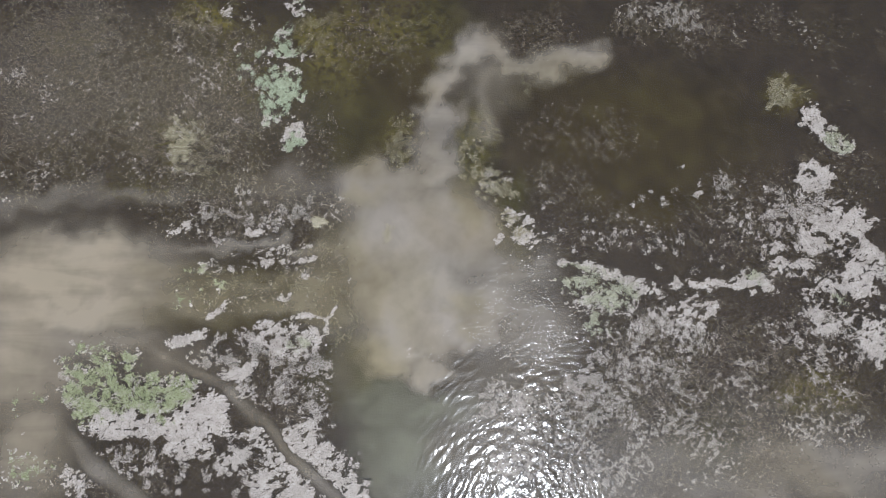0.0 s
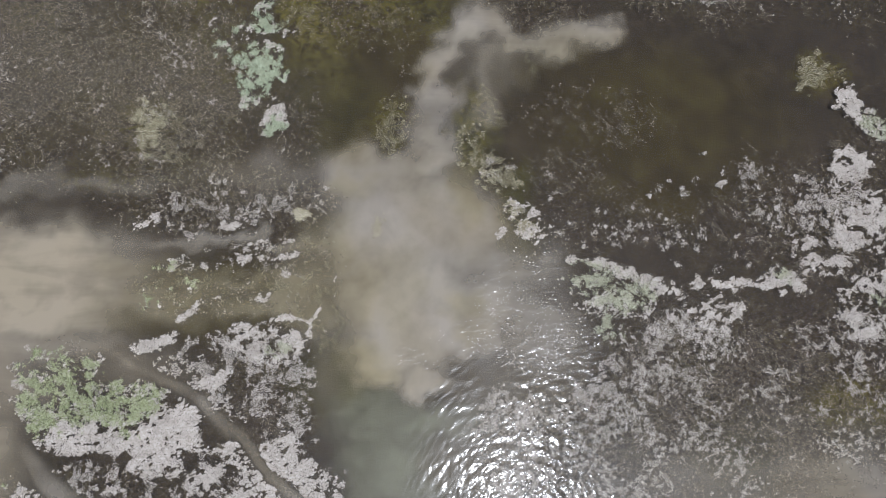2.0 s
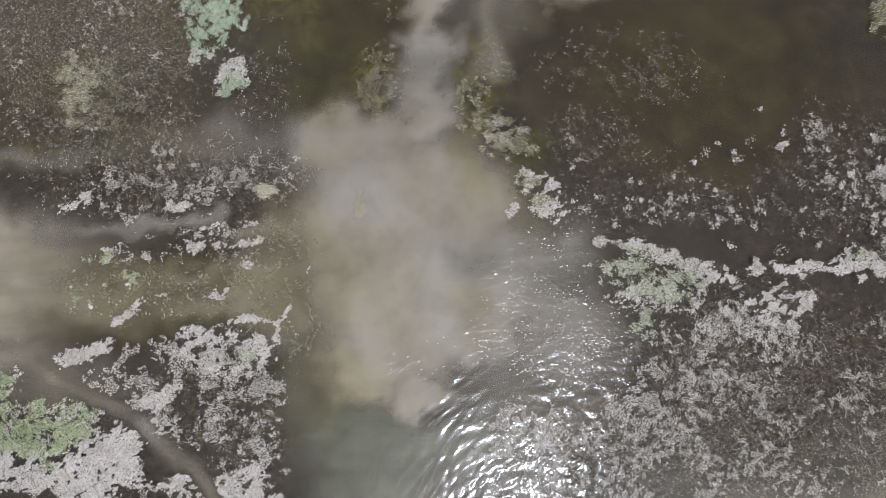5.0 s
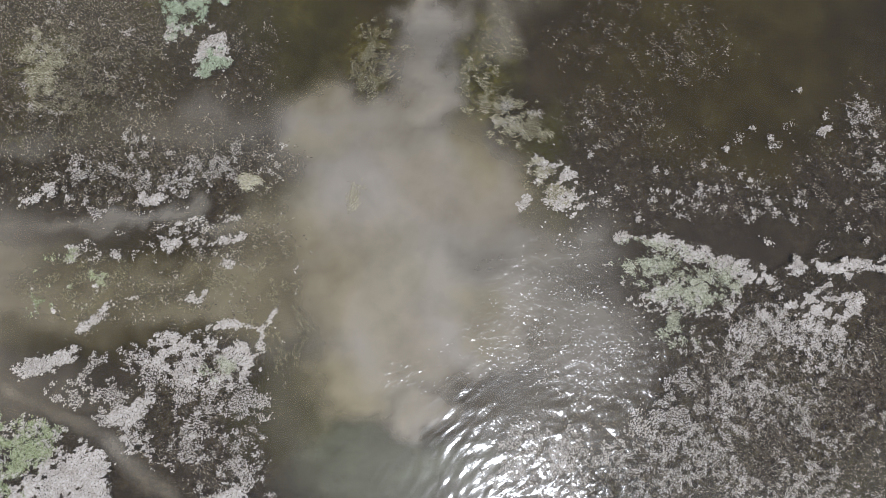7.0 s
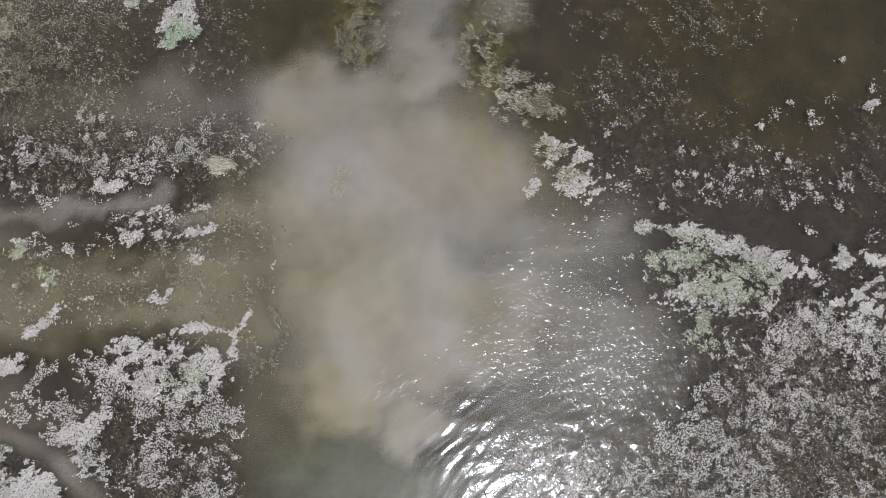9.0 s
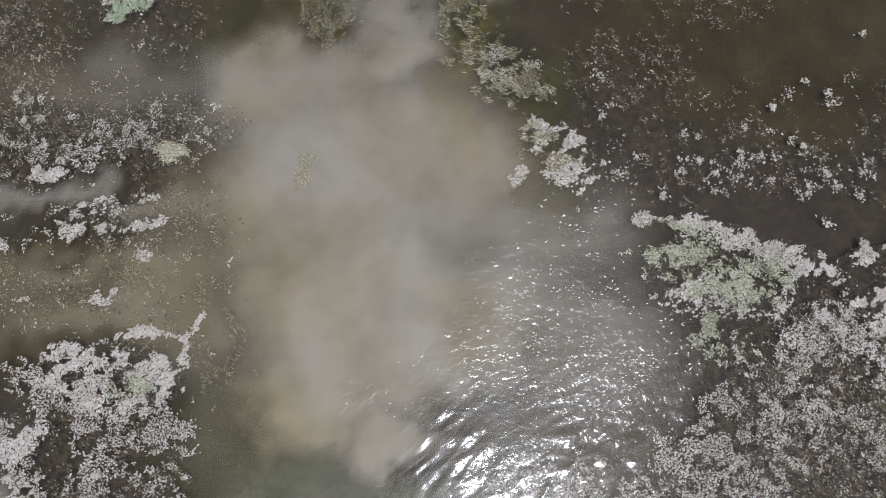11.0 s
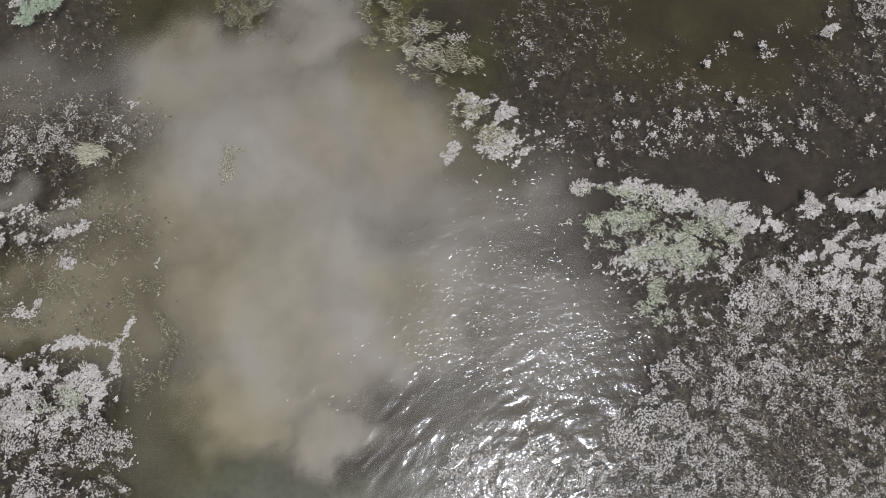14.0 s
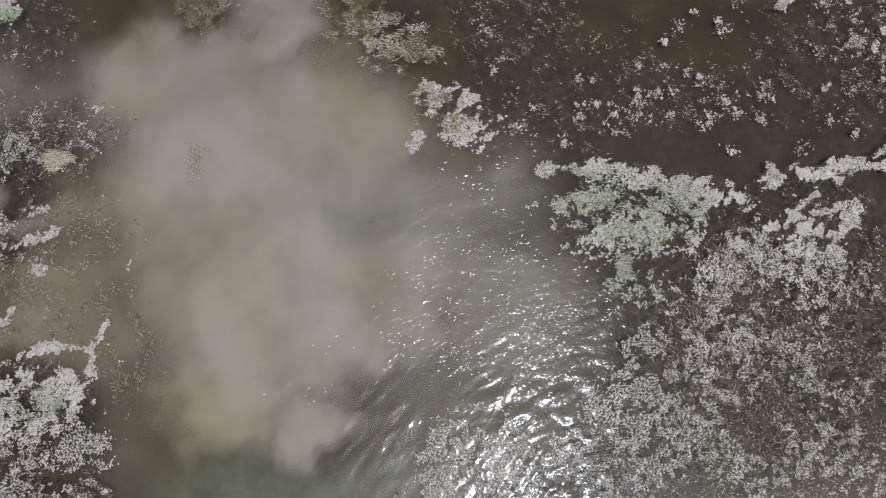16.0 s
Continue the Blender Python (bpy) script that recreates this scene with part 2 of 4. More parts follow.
blob(FINE, 13.57, -9.66, 7.38, 3.69, 0.36)
blob(FINE, 6.34, -12.02, 4.23, 2.26, 0.5)
blob(FINE, 16.31, -11.35, 8.36, 5.72, 0.36)
blob(FINE, 27.62, -7.87, 6.66, 2.66, 0.42)
blob(FINE, 8.04, -12.07, 3.19, 1.49, 0.6)
blob(FINE, 7.84, -15.59, 4.77, 3.47, 0.52)
# short weed blades, thin to dense
blob(WEED, -6.69, 18.77, 3.84, 2.88, 0.45)
blob(WEED, -2.82, 15.72, 1.90, 2.86, 0.4)
blob(WEED, -32.64, 14.18, 7.09, 8.98, 0.85)
blob(WEED, -21.16, 12.20, 7.06, 7.06, 0.82)
blob(WEED, -15.11, 3.28, 8.26, 2.29, 0.7)
blob(WEED, 19.85, 20.09, 5.80, 2.18, 0.6)
blob(WEED, 27.53, 19.33, 12.56, 2.42, 0.35)
blob(WEED, 12.24, 10.25, 5.64, 2.58, 0.46)
blob(WEED, 8.22, 18.79, 3.85, 2.65, 0.5)
blob(WEED, 15.12, 1.18, 9.15, 2.74, 0.34)
blob(WEED, 20.71, -11.35, 14.09, 7.49, 0.66)
blob(WEED, 8.32, -13.90, 6.54, 5.24, 0.55)
blob(WEED, -12.27, -10.89, 5.71, 4.83, 0.45)
blob(WEED, -14.79, -3.85, 6.73, 2.02, 0.35)
blob(WEED, -24.08, -17.22, 6.88, 2.36, 0.45)
blob(WEED, 34.17, 13.23, 3.80, 6.18, 0.2)
blob(WEED, 27.55, 2.11, 8.27, 5.51, 0.45)
blob(WEED, -11.21, 10.23, 2.81, 4.22, 0.4)
blob(WEED, 9.30, 5.89, 3.71, 2.09, 0.48)
blob(WEED, -33.70, 5.88, 2.77, 3.23, 0.3)
blob(WEED, -11.11, -0.75, 3.83, 2.70, 0.4)
blob(WEED, -12.61, -8.19, 3.44, 2.80, 0.5)
blob(WEED, -12.08, 4.03, 3.01, 2.78, 0.3)
blob(WEED, -30.95, -17.21, 3.44, 2.15, 0.4)
blob(WEED, -6.69, 18.77, 4.80, 2.88, 0.4)
blob(WEED, 32.47, 5.42, 4.18, 5.57, 0.4)
blob(WEED, -21.57, 18.76, 5.75, 2.88, 0.6)
blob(WEED, 12.50, 2.88, 4.24, 2.12, 0.38)
blob(WEED, 30.52, -14.77, 5.24, 4.36, 0.4)
blob(WEED, -25.61, -8.72, 2.65, 1.77, 0.4)
# yellowish reed blades
blob(REED, -3.03, 9.42, 1.2, 1.9, 0.5)
blob(REED, -10.03, 18.00, 1.54, 1.34, 0.55)
blob(REED, -20.69, 20.05, 1.64, 1.16, 0.5)
blob(REED, -6.63, 15.71, 1.90, 1.24, 0.35)
blob(REED, -18.80, 20.83, 1.45, 0.77, 0.4)
blob(REED, 2.95, 6.32, 1.06, 1.41, 0.4)
blob(REED, 4.69, 5.64, 1.46, 1.13, 0.3)
blob(REED, -4.16, 0.99, 0.36, 1.02, 0.5)
blob(REED, 5.50, 2.66, 0.92, 1.04, 0.55)
blob(REED, -7.98, -0.14, 0.91, 1.13, 0.35)
blob(REED, -7.62, -5.07, 1.02, 1.75, 0.4)
blob(REED, 2.98, 10.99, 1.41, 2.19, 0.4)
blob(REED, -10.05, 18.77, 2.40, 2.40, 0.5)
blob(REED, -21.46, 9.50, 1.63, 1.87, 0.5)
blob(REED, -14.49, 10.23, 1.87, 1.87, 0.3)
blob(REED, -3.81, 18.78, 2.88, 2.40, 0.3)
blob(REED, -20.23, 20.57, 2.41, 1.21, 0.3)
blob(REED, 29.21, 13.48, 1.43, 1.19, 0.5)
blob(REED, -8.30, -5.97, 1.31, 1.31, 0.35)
blob(REED, -9.10, -3.34, 2.20, 1.93, 0.45)
blob(REED, -19.94, 8.57, 2.63, 3.21, 0.45)
blob(REED, -18.77, -2.89, 3.04, 1.38, 0.4)
blob(REED, -11.04, -1.89, 3.36, 1.23, 0.36)
blob(REED, -11.81, -3.89, 2.87, 0.99, 0.36)
blob(REED, -10.04, 0.38, 2.72, 1.13, 0.25)
blob(REED, -7.50, -7.07, 1.30, 0.65, 0.4)
blob(REED, 6.68, 14.21, 1.90, 1.90, 0.2)
blob(REED, 4.27, 10.73, 1.17, 1.88, 0.3)
blob(REED, 19.40, 3.99, 3.69, 1.38, 0.1)
# yellow-green moss under water
blob(MOSS, -10.04, 18.26, 2.40, 2.40, 0.9)
blob(MOSS, -20.24, 20.73, 2.89, 1.35, 0.9)
blob(MOSS, -3.71, 9.51, 1.40, 1.87, 0.5)
blob(MOSS, 29.10, -11.14, 3.09, 1.54, 0.7)
blob(MOSS, -8.52, 15.21, 2.85, 2.85, 0.4)
blob(MOSS, -3.03, 9.42, 1.40, 1.87, 0.5)
blob(MOSS, 29.21, 13.48, 1.90, 1.43, 0.5)
blob(MOSS, -25.39, 5.88, 1.85, 0.92, 0.3)
blob(MOSS, 2.36, 6.59, 0.94, 1.42, 0.6)
blob(MOSS, 2.65, 9.99, 1.56, 3.12, 0.6)
blob(MOSS, -19.96, -3.72, 2.64, 0.73, 0.5)
blob(MOSS, -4.78, 19.81, 4.34, 2.41, 0.55)
blob(MOSS, -31.59, 18.23, 2.87, 1.91, 0.35)
blob(MOSS, -22.38, 9.25, 2.33, 2.33, 0.5)
blob(MOSS, -25.36, 5.40, 2.77, 0.92, 0.4)
blob(MOSS, -16.60, 15.20, 2.85, 2.85, 0.35)
blob(MOSS, -0.92, 18.78, 2.40, 2.88, 0.4)
blob(MOSS, -7.65, 18.77, 2.88, 2.88, 0.6)
blob(MOSS, -16.29, 18.76, 2.88, 1.92, 0.3)
# bare muddy channels
band(BARE, -24.18, -7.18, -19.84, -9.24, 0.41, 1)
band(BARE, -19.84, -9.24, -16.22, -11.11, 0.46, 1)
band(BARE, -16.22, -11.11, -13.84, -13.25, 0.49, 1)
band(BARE, -13.84, -13.25, -11.21, -16.19, 0.41, 1)
band(BARE, -11.21, -16.19, -6.81, -19.70, 0.40, 1)
band(BARE, -29.84, -13.02, -26.49, -16.59, 0.70, 1)
band(BARE, -26.49, -16.59, -22.64, -19.27, 0.70, 1)
blob(BARE, 17.74, -1.13, 2.73, 0.82, 0.8)
blob(BARE, -6.11, -11.33, 2.20, 5.27, 0.9)
blob(BARE, -15.26, -12.82, 1.31, 0.79, 0.8)
blob(BARE, 15.11, -0.74, 2.08, 0.37, 0.8)
blob(BARE, 10.47, -1.74, 0.69, 0.46, 0.6)
blob(BARE, 9.06, -7.06, 3.10, 2.44, 0.9)
blob(BARE, 9.02, -8.87, 1.51, 1.30, 0.3)
blob(BARE, 11.16, -7.37, 1.58, 0.52, 0.7)
blob(BARE, 12.97, -5.83, 1.96, 0.57, 0.6)
blob(BARE, 9.06, -8.75, 1.43, 0.86, 0.5)
# separate clumps
blob(CLUMP, 15.12, 1.18, 6.86, 2.29, 0.35)
blob(CLUMP, 22.69, 4.94, 5.09, 1.85, 0.35)
blob(CLUMP, 19.15, -0.21, 5.01, 1.37, 0.35)
blob(CLUMP, 26.75, 3.52, 3.69, 2.31, 0.5)
blob(CLUMP, -12.34, -9.16, 4.42, 2.21, 0.4)
blob(CLUMP, -15.56, 3.04, 5.96, 1.60, 0.25)
blob(CLUMP, -9.60, -12.18, 1.75, 2.19, 0.5)
blob(CLUMP, -21.12, -16.39, 5.18, 1.73, 0.35)
blob(CLUMP, 17.42, -6.99, 4.02, 1.79, 0.3)
blob(CLUMP, 8.34, 4.46, 1.85, 1.38, 0.2)
blob(CLUMP, 16.79, 0.48, 5.83, 1.63, 0.3)
# dark green weed under water
blob(FERN, 21.33, -15.18, 2.62, 2.62, 0.7)
blob(FERN, 29.33, -18.10, 2.59, 1.30, 0.6)
blob(FERN, 0.04, 19.81, 2.89, 2.41, 0.5)
blob(FERN, -9.44, -10.02, 1.34, 1.61, 0.5)
blob(FERN, 6.36, 3.29, 1.41, 3.06, 0.85)
blob(FERN, -5.31, -8.84, 2.17, 2.38, 0.85)
blob(FERN, -5.82, -1.65, 1.81, 2.04, 0.4)
blob(FERN, -7.24, 10.48, 2.34, 3.28, 0.5)
blob(FERN, 2.62, 9.00, 1.86, 3.42, 0.7)
blob(FERN, -5.82, -9.09, 1.72, 1.72, 0.7)
blob(FERN, -7.70, 7.70, 2.15, 1.43, 0.5)
blob(FERN, -7.93, -8.73, 1.77, 2.66, 0.6)
blob(FERN, -9.41, 12.70, 2.83, 2.83, 0.4)
blob(FERN, -1.79, -2.25, 1.36, 1.36, 0.3)
# browner silt
blob(RUST, -29.71, -2.49, 9.00, 4.95, 0.8)
blob(RUST, -32.41, -11.31, 4.82, 7.88, 0.8)
blob(RUST, -21.20, -8.72, 5.30, 2.65, 0.8)
blob(RUST, -13.01, -14.30, 3.91, 3.91, 0.7)
# painted sun glints: where white flecks lie on the ripples
blob(GLINT, 3.95, -5.12, 2.43, 1.99, 0.3)
blob(GLINT, 5.88, -3.73, 1.56, 2.90, 0.38)
blob(GLINT, 7.64, -5.92, 3.52, 3.08, 0.52)
blob(GLINT, 6.91, -0.60, 1.37, 2.05, 0.4)
blob(GLINT, 0.45, -7.40, 2.39, 1.31, 0.2)
blob(GLINT, 4.63, -7.16, 2.84, 1.31, 0.45)
blob(GLINT, -1.34, -8.08, 1.30, 1.30, 0.15)


# ---- materials ----
class Nodes:
    """A short way to write node trees."""

    def __init__(self, name):
        self.mat = bpy.data.materials.new(name)
        self.mat.use_nodes = True
        self.tree = self.mat.node_tree
        self.tree.nodes.clear()
        self.out = self.tree.nodes.new("ShaderNodeOutputMaterial")

    def node(self, kind, inputs=()):
        return self.fill(self.tree.nodes.new("ShaderNode" + kind), inputs)

    def fill(self, n, inputs):
        for key, value in dict(inputs).items():
            if isinstance(value, bpy.types.NodeSocket):
                self.tree.links.new(value, n.inputs[key])
            else:
                n.inputs[key].default_value = value
        return n

    def place(self):
        return self.node("NewGeometry").outputs["Position"]

    def noise(self, scale, detail=4.0, rough=0.55, warp=0.0, at=None):
        return self.node("TexNoise", {"Vector": at or self.place(), "Scale": scale, "Detail": detail, "Roughness": rough, "Distortion": warp}).outputs["Fac"]

    def ramp(self, fac, *stops):
        n = self.node("ValToRGB", {"Fac": fac})
        ramp = n.color_ramp
        for k, (at, colour) in enumerate(stops):
            e = ramp.elements[k] if k < 2 else ramp.elements.new(at)
            e.position, e.color = at, (*colour, 1) if len(colour) == 3 else colour
        return n.outputs["Color"]

    def mix(self, fac, a, b, blend="MIX"):
        n = self.node("Mix")
        n.data_type, n.blend_type = "RGBA", blend
        for key, value in ((0, fac), (6, a), (7, b)):
            if isinstance(value, bpy.types.NodeSocket):
                self.tree.links.new(value, n.inputs[key])
            else:
                n.inputs[key].default_value = (*value, 1) if isinstance(value, tuple) else value
        return n.outputs[2]

    def math(self, op, a, b=0.0, c=0.0, clamp=False):
        n = self.node("Math")
        n.operation, n.use_clamp = op, clamp
        return self.fill(n, {0: a, 1: b, 2: c}).outputs[0]

    def attr(self, name):
        n = self.node("Attribute")
        n.attribute_name = name
        return n.outputs["Fac"]

    def done(self, shader):
        self.tree.links.new(shader, self.out.inputs["Surface"])
        return self.mat


def grey(v):
    return (v, v, v)


def bed_material():
    m = Nodes("marsh bed")
    fine = m.noise(5.0, 6, 0.7)
    mid = m.noise(0.55, 5, 0.6, 0.4)
    large = m.noise(0.12, 3, 0.5)
    mud = m.ramp(mid, (0.3, (0.02, 0.017, 0.014)), (0.55, (0.043, 0.037, 0.03)), (0.75, (0.088, 0.076, 0.06)))
    mud = m.mix(m.ramp(large, (0.4, grey(0)), (0.65, grey(0.55))), mud, (0.05, 0.044, 0.042))
    olive = m.ramp(m.math("ADD", m.math("MULTIPLY", mid, 0.7), m.math("MULTIPLY", large, 0.3)), (0.3, (0.033, 0.027, 0.011)), (0.5, (0.055, 0.048, 0.018)), (0.7, (0.08, 0.077, 0.027)))
    teal = m.ramp(mid, (0.35, (0.13, 0.15, 0.125)), (0.65, (0.2, 0.235, 0.205)))
    grain = m.noise(3.4, 5, 0.75)
    drift = m.noise(0.28, 3, 0.5)
    carpet = m.mix(m.ramp(drift, (0.42, grey(0)), (0.58, grey(1))), (0.115, 0.099, 0.077), (0.11, 0.103, 0.062))
    carpet = m.mix(m.ramp(grain, (0.44, grey(0.95)), (0.6, grey(0))), carpet, (0.024, 0.021, 0.016))
    mud = m.mix(m.math("MULTIPLY", m.attr("carpet"), 1.25, clamp=True), mud, carpet)
    colour = m.mix(m.attr("olive"), mud, olive)
    colour = m.mix(m.attr("fern"), colour, m.ramp(mid, (0.35, (0.032, 0.035, 0.013)), (0.65, (0.07, 0.076, 0.027))))
    colour = m.mix(m.attr("teal"), colour, teal)
    moss = m.math("MULTIPLY", m.attr("moss"), m.ramp(m.noise(1.3, 6, 0.65, 1.0), (0.4, grey(0)), (0.62, grey(1))))
    colour = m.mix(moss, colour, (0.185, 0.185, 0.045))
    colour = m.mix(m.ramp(fine, (0.35, grey(0.5)), (0.62, grey(0.0))), colour, m.mix(1.0, colour, (0.45, 0.45, 0.45), "MULTIPLY"))
    bump = m.node("Bump", {"Height": fine, "Strength": 0.6, "Distance": 0.1})
    return m.done(m.node("BsdfPrincipled", {"Base Color": colour, "Roughness": 0.9, "Normal": bump.outputs[0]}).outputs[0])


def water_material():
    m = Nodes("marsh water")
    p = m.place()
    cloud = m.noise(0.33, 4, 0.45, 0.25)
    wisp = m.noise(1.3, 4, 0.5, 0.2)
    drawn = m.noise(1.0, 4, 0.5, 0.6, m.node("Mapping", {"Vector": p, "Scale": (0.1, 0.55, 1)}).outputs[0])
    billow = m.math("ADD", m.math("MULTIPLY", m.math("SUBTRACT", cloud, 0.5), 1.0), m.math("MULTIPLY", m.math("SUBTRACT", wisp, 0.5), 0.25))
    amount = m.attr("silt")
    silt = m.math("ADD", amount, m.math("MULTIPLY", billow, m.math("MULTIPLY", amount, 0.8)))
    silt = m.math("MULTIPLY", m.math("SUBTRACT", silt, 0.07), 1.17, clamp=True)
    thin = m.math("ADD", m.math("MULTIPLY", m.math("SUBTRACT", drawn, 0.5), 1.1), m.math("ADD", m.math("MULTIPLY", billow, 0.6), 1.0))
    haze = m.math("MULTIPLY", m.attr("haze"), thin, clamp=True)
    haze = m.math("MAXIMUM", haze, m.math("MULTIPLY", m.attr("drain"), m.math("ADD", m.math("MULTIPLY", billow, 2.0), 0.95)))
    clear = m.math("MULTIPLY", m.math("SUBTRACT", 1.0, silt), m.math("SUBTRACT", 1.0, haze))
    silt = m.math("ADD", m.math("MULTIPLY", m.math("SUBTRACT", 1.0, clear), 0.96), 0.012, clamp=True)
    earth = m.ramp(m.noise(0.16, 3, 0.5), (0.38, (0.272, 0.242, 0.178)), (0.58, (0.26, 0.24, 0.195)))
    earth = m.mix(m.math("MULTIPLY", m.attr("olive"), 0.85), earth, (0.228, 0.197, 0.104))
    earth = m.mix(m.attr("rust"), earth, (0.288, 0.252, 0.178))
    stain = m.ramp(m.noise(0.22, 4, 0.55, 0.5, m.node("Mapping", {"Vector": p, "Location": (40, 9, 0)}).outputs[0]), (0.46, grey(0)), (0.62, grey(0.2)))
    earth = m.mix(stain, earth, (0.225, 0.21, 0.145))
    body = m.node("MixShader", {0: silt, 1: m.node("BsdfTransparent", {"Color": (0.835, 0.795, 0.7, 1)}).outputs[0], 2: m.node("BsdfDiffuse", {"Color": earth}).outputs[0]}).outputs[0]
    # ripples: broken crests in two crossing directions and fine chop
    bend = m.node("TexNoise", {"Vector": p, "Scale": 0.3, "Detail": 2.0}).outputs["Color"]
    strayed = m.node("VectorMath", {0: bend, 1: (0.7, 0.7, 0)})
    strayed.operation = "MULTIPLY"
    strayed = m.node("VectorMath", {0: strayed.outputs[0], 1: p}).outputs[0]
    apart = m.node("SeparateXYZ", {"Vector": m.node("Mapping", {"Vector": strayed, "Location": (-12.0, 22.0, 0)}).outputs[0]}).outputs
    reach = m.math("SQRT", m.math("ADD", m.math("MULTIPLY", apart[0], apart[0]), m.math("MULTIPLY", apart[1], apart[1])))
    sweep = m.math("MULTIPLY", m.math("ARCTAN2", apart[0], apart[1]), 13.0)
    def crests(across, along, seed):
        at = m.node("CombineXYZ", {0: m.math("MULTIPLY", reach, across), 1: m.math("MULTIPLY", sweep, along), 2: seed}).outputs[0]
        return m.noise(1.0, 0.5, 0.4, 0.15, at)
    near = crests(2.3, 1.0, 0.0)
    far = crests(4.6, 2.3, 13.0)
    chop = m.noise(4.0, 3, 0.5, 0.5)
    height = m.math("ADD", m.math("MULTIPLY", near, 0.072), m.math("ADD", m.math("MULTIPLY", far, 0.011), m.math("MULTIPLY", chop, 0.006)))
    swell = m.math("ADD", m.math("MULTIPLY", m.attr("waves"), 1.0), 0.1)
    height = m.math("MULTIPLY", height, swell)
    splash = m.noise(3.1, 3, 0.5, 0.8)
    height = m.math("ADD", height, m.math("MULTIPLY", splash, m.math("MULTIPLY", m.attr("chop"), 0.06)))
    bump = m.node("Bump", {"Height": height, "Strength": 1.0, "Distance": 1.0}).outputs[0]
    crest = m.node("BsdfGlossy", {"Color": (0.82, 0.91, 1, 1), "Roughness": 0.09, "Normal": bump}).outputs[0]
    sheen = m.node("BsdfGlossy", {"Color": (0.82, 0.91, 1, 1), "Roughness": 0.3, "Normal": bump}).outputs[0]
    gloss = m.node("MixShader", {0: 0.34, 1: crest, 2: sheen}).outputs[0]
    fres = m.node("Fresnel", {"IOR": 1.333, "Normal": bump}).outputs[0]
    return m.done(m.node("MixShader", {0: fres, 1: body, 2: gloss}).outputs[0])


def plant_material(name, *stops, patch=0.35, single=False, rough=0.65):
    """Leaf or crust: a colour of its own for each piece, mottled within and from place to place."""
    m = Nodes(name)
    own = m.node("ObjectInfo").outputs["Random"] if single else m.node("NewGeometry").outputs["Random Per Island"]
    place = m.noise(0.5, 4, 0.6)
    spot = m.noise(11.0, 5, 0.7)
    mixv = m.math("ADD", m.math("MULTIPLY", own, 1 - patch), m.math("MULTIPLY", place, patch))
    colour = m.ramp(mixv, *stops)
    colour = m.mix(m.ramp(spot, (0.4, grey(0.5)), (0.6, grey(0))), colour, m.mix(1.0, colour, (0.42, 0.39, 0.33), "MULTIPLY"))
    blot = m.noise(2.3, 5, 0.65, 0.4)
    colour = m.mix(m.ramp(blot, (0.36, grey(0.4)), (0.56, grey(0))), colour, m.mix(1.0, colour, (0.55, 0.53, 0.45), "MULTIPLY"))
    bump = m.node("Bump", {"Height": spot, "Strength": 0.5, "Distance": 0.03})
    return m.done(m.node("BsdfPrincipled", {"Base Color": colour, "Roughness": rough, "Normal": bump.outputs[0]}).outputs[0])


PALE = ((0.15, (0.27, 0.256, 0.225)), (0.5, (0.45, 0.428, 0.386)), (0.8, (0.59, 0.568, 0.524)))
LEAF = ((0.15, (0.085, 0.095, 0.055)), (0.42, (0.27, 0.3, 0.195)), (0.8, (0.53, 0.55, 0.44)))
BED, WATER = bed_material(), water_material()
CRUST = plant_material("dried weed crust", *PALE, patch=0.7)
PAD = plant_material("dried weed pad", *PALE, single=True)
GREEN = plant_material("green weed leaves", (0.15, (0.09, 0.115, 0.045)), (0.45, (0.245, 0.3, 0.14)), (0.8, (0.46, 0.51, 0.34)))
MINT = plant_material("mint weed leaves", (0.15, (0.13, 0.17, 0.11)), (0.45, (0.28, 0.352, 0.228)), (0.8, (0.43, 0.5, 0.37)))
SAGE = plant_material("sage weed leaves", *LEAF)
WEEDS = plant_material("grey weed blades", (0.2, (0.026, 0.021, 0.015)), (0.42, (0.105, 0.09, 0.064)), (0.68, (0.215, 0.192, 0.147)), (0.92, (0.42, 0.39, 0.32)), patch=0.2)
FLECKS = plant_material("weed flecks", (0.1, (0.15, 0.14, 0.108)), (0.4, (0.36, 0.345, 0.3)), (0.8, (0.6, 0.58, 0.53)))
# drowned weed, its colour darkened to paint shade around the mats
RIM_SHADE = plant_material("drowned weed, rim shade", (0.15, (0.022, 0.018, 0.013)), (0.5, (0.05, 0.043, 0.032)), (0.85, (0.15, 0.135, 0.105)))
# near-white colour of the flecks that imitate sun glints
GLINT_WHITE = plant_material("foam", (0.2, (0.6, 0.6, 0.58)), (0.8, (0.8, 0.8, 0.79)))
REED_ONE = plant_material("single reed blade", (0.15, (0.17, 0.162, 0.085)), (0.45, (0.36, 0.35, 0.225)), (0.8, (0.56, 0.55, 0.42)), single=True)
REEDS = plant_material("yellow reed blades", (0.15, (0.085, 0.078, 0.04)), (0.5, (0.19, 0.178, 0.1)), (0.85, (0.42, 0.4, 0.28)))


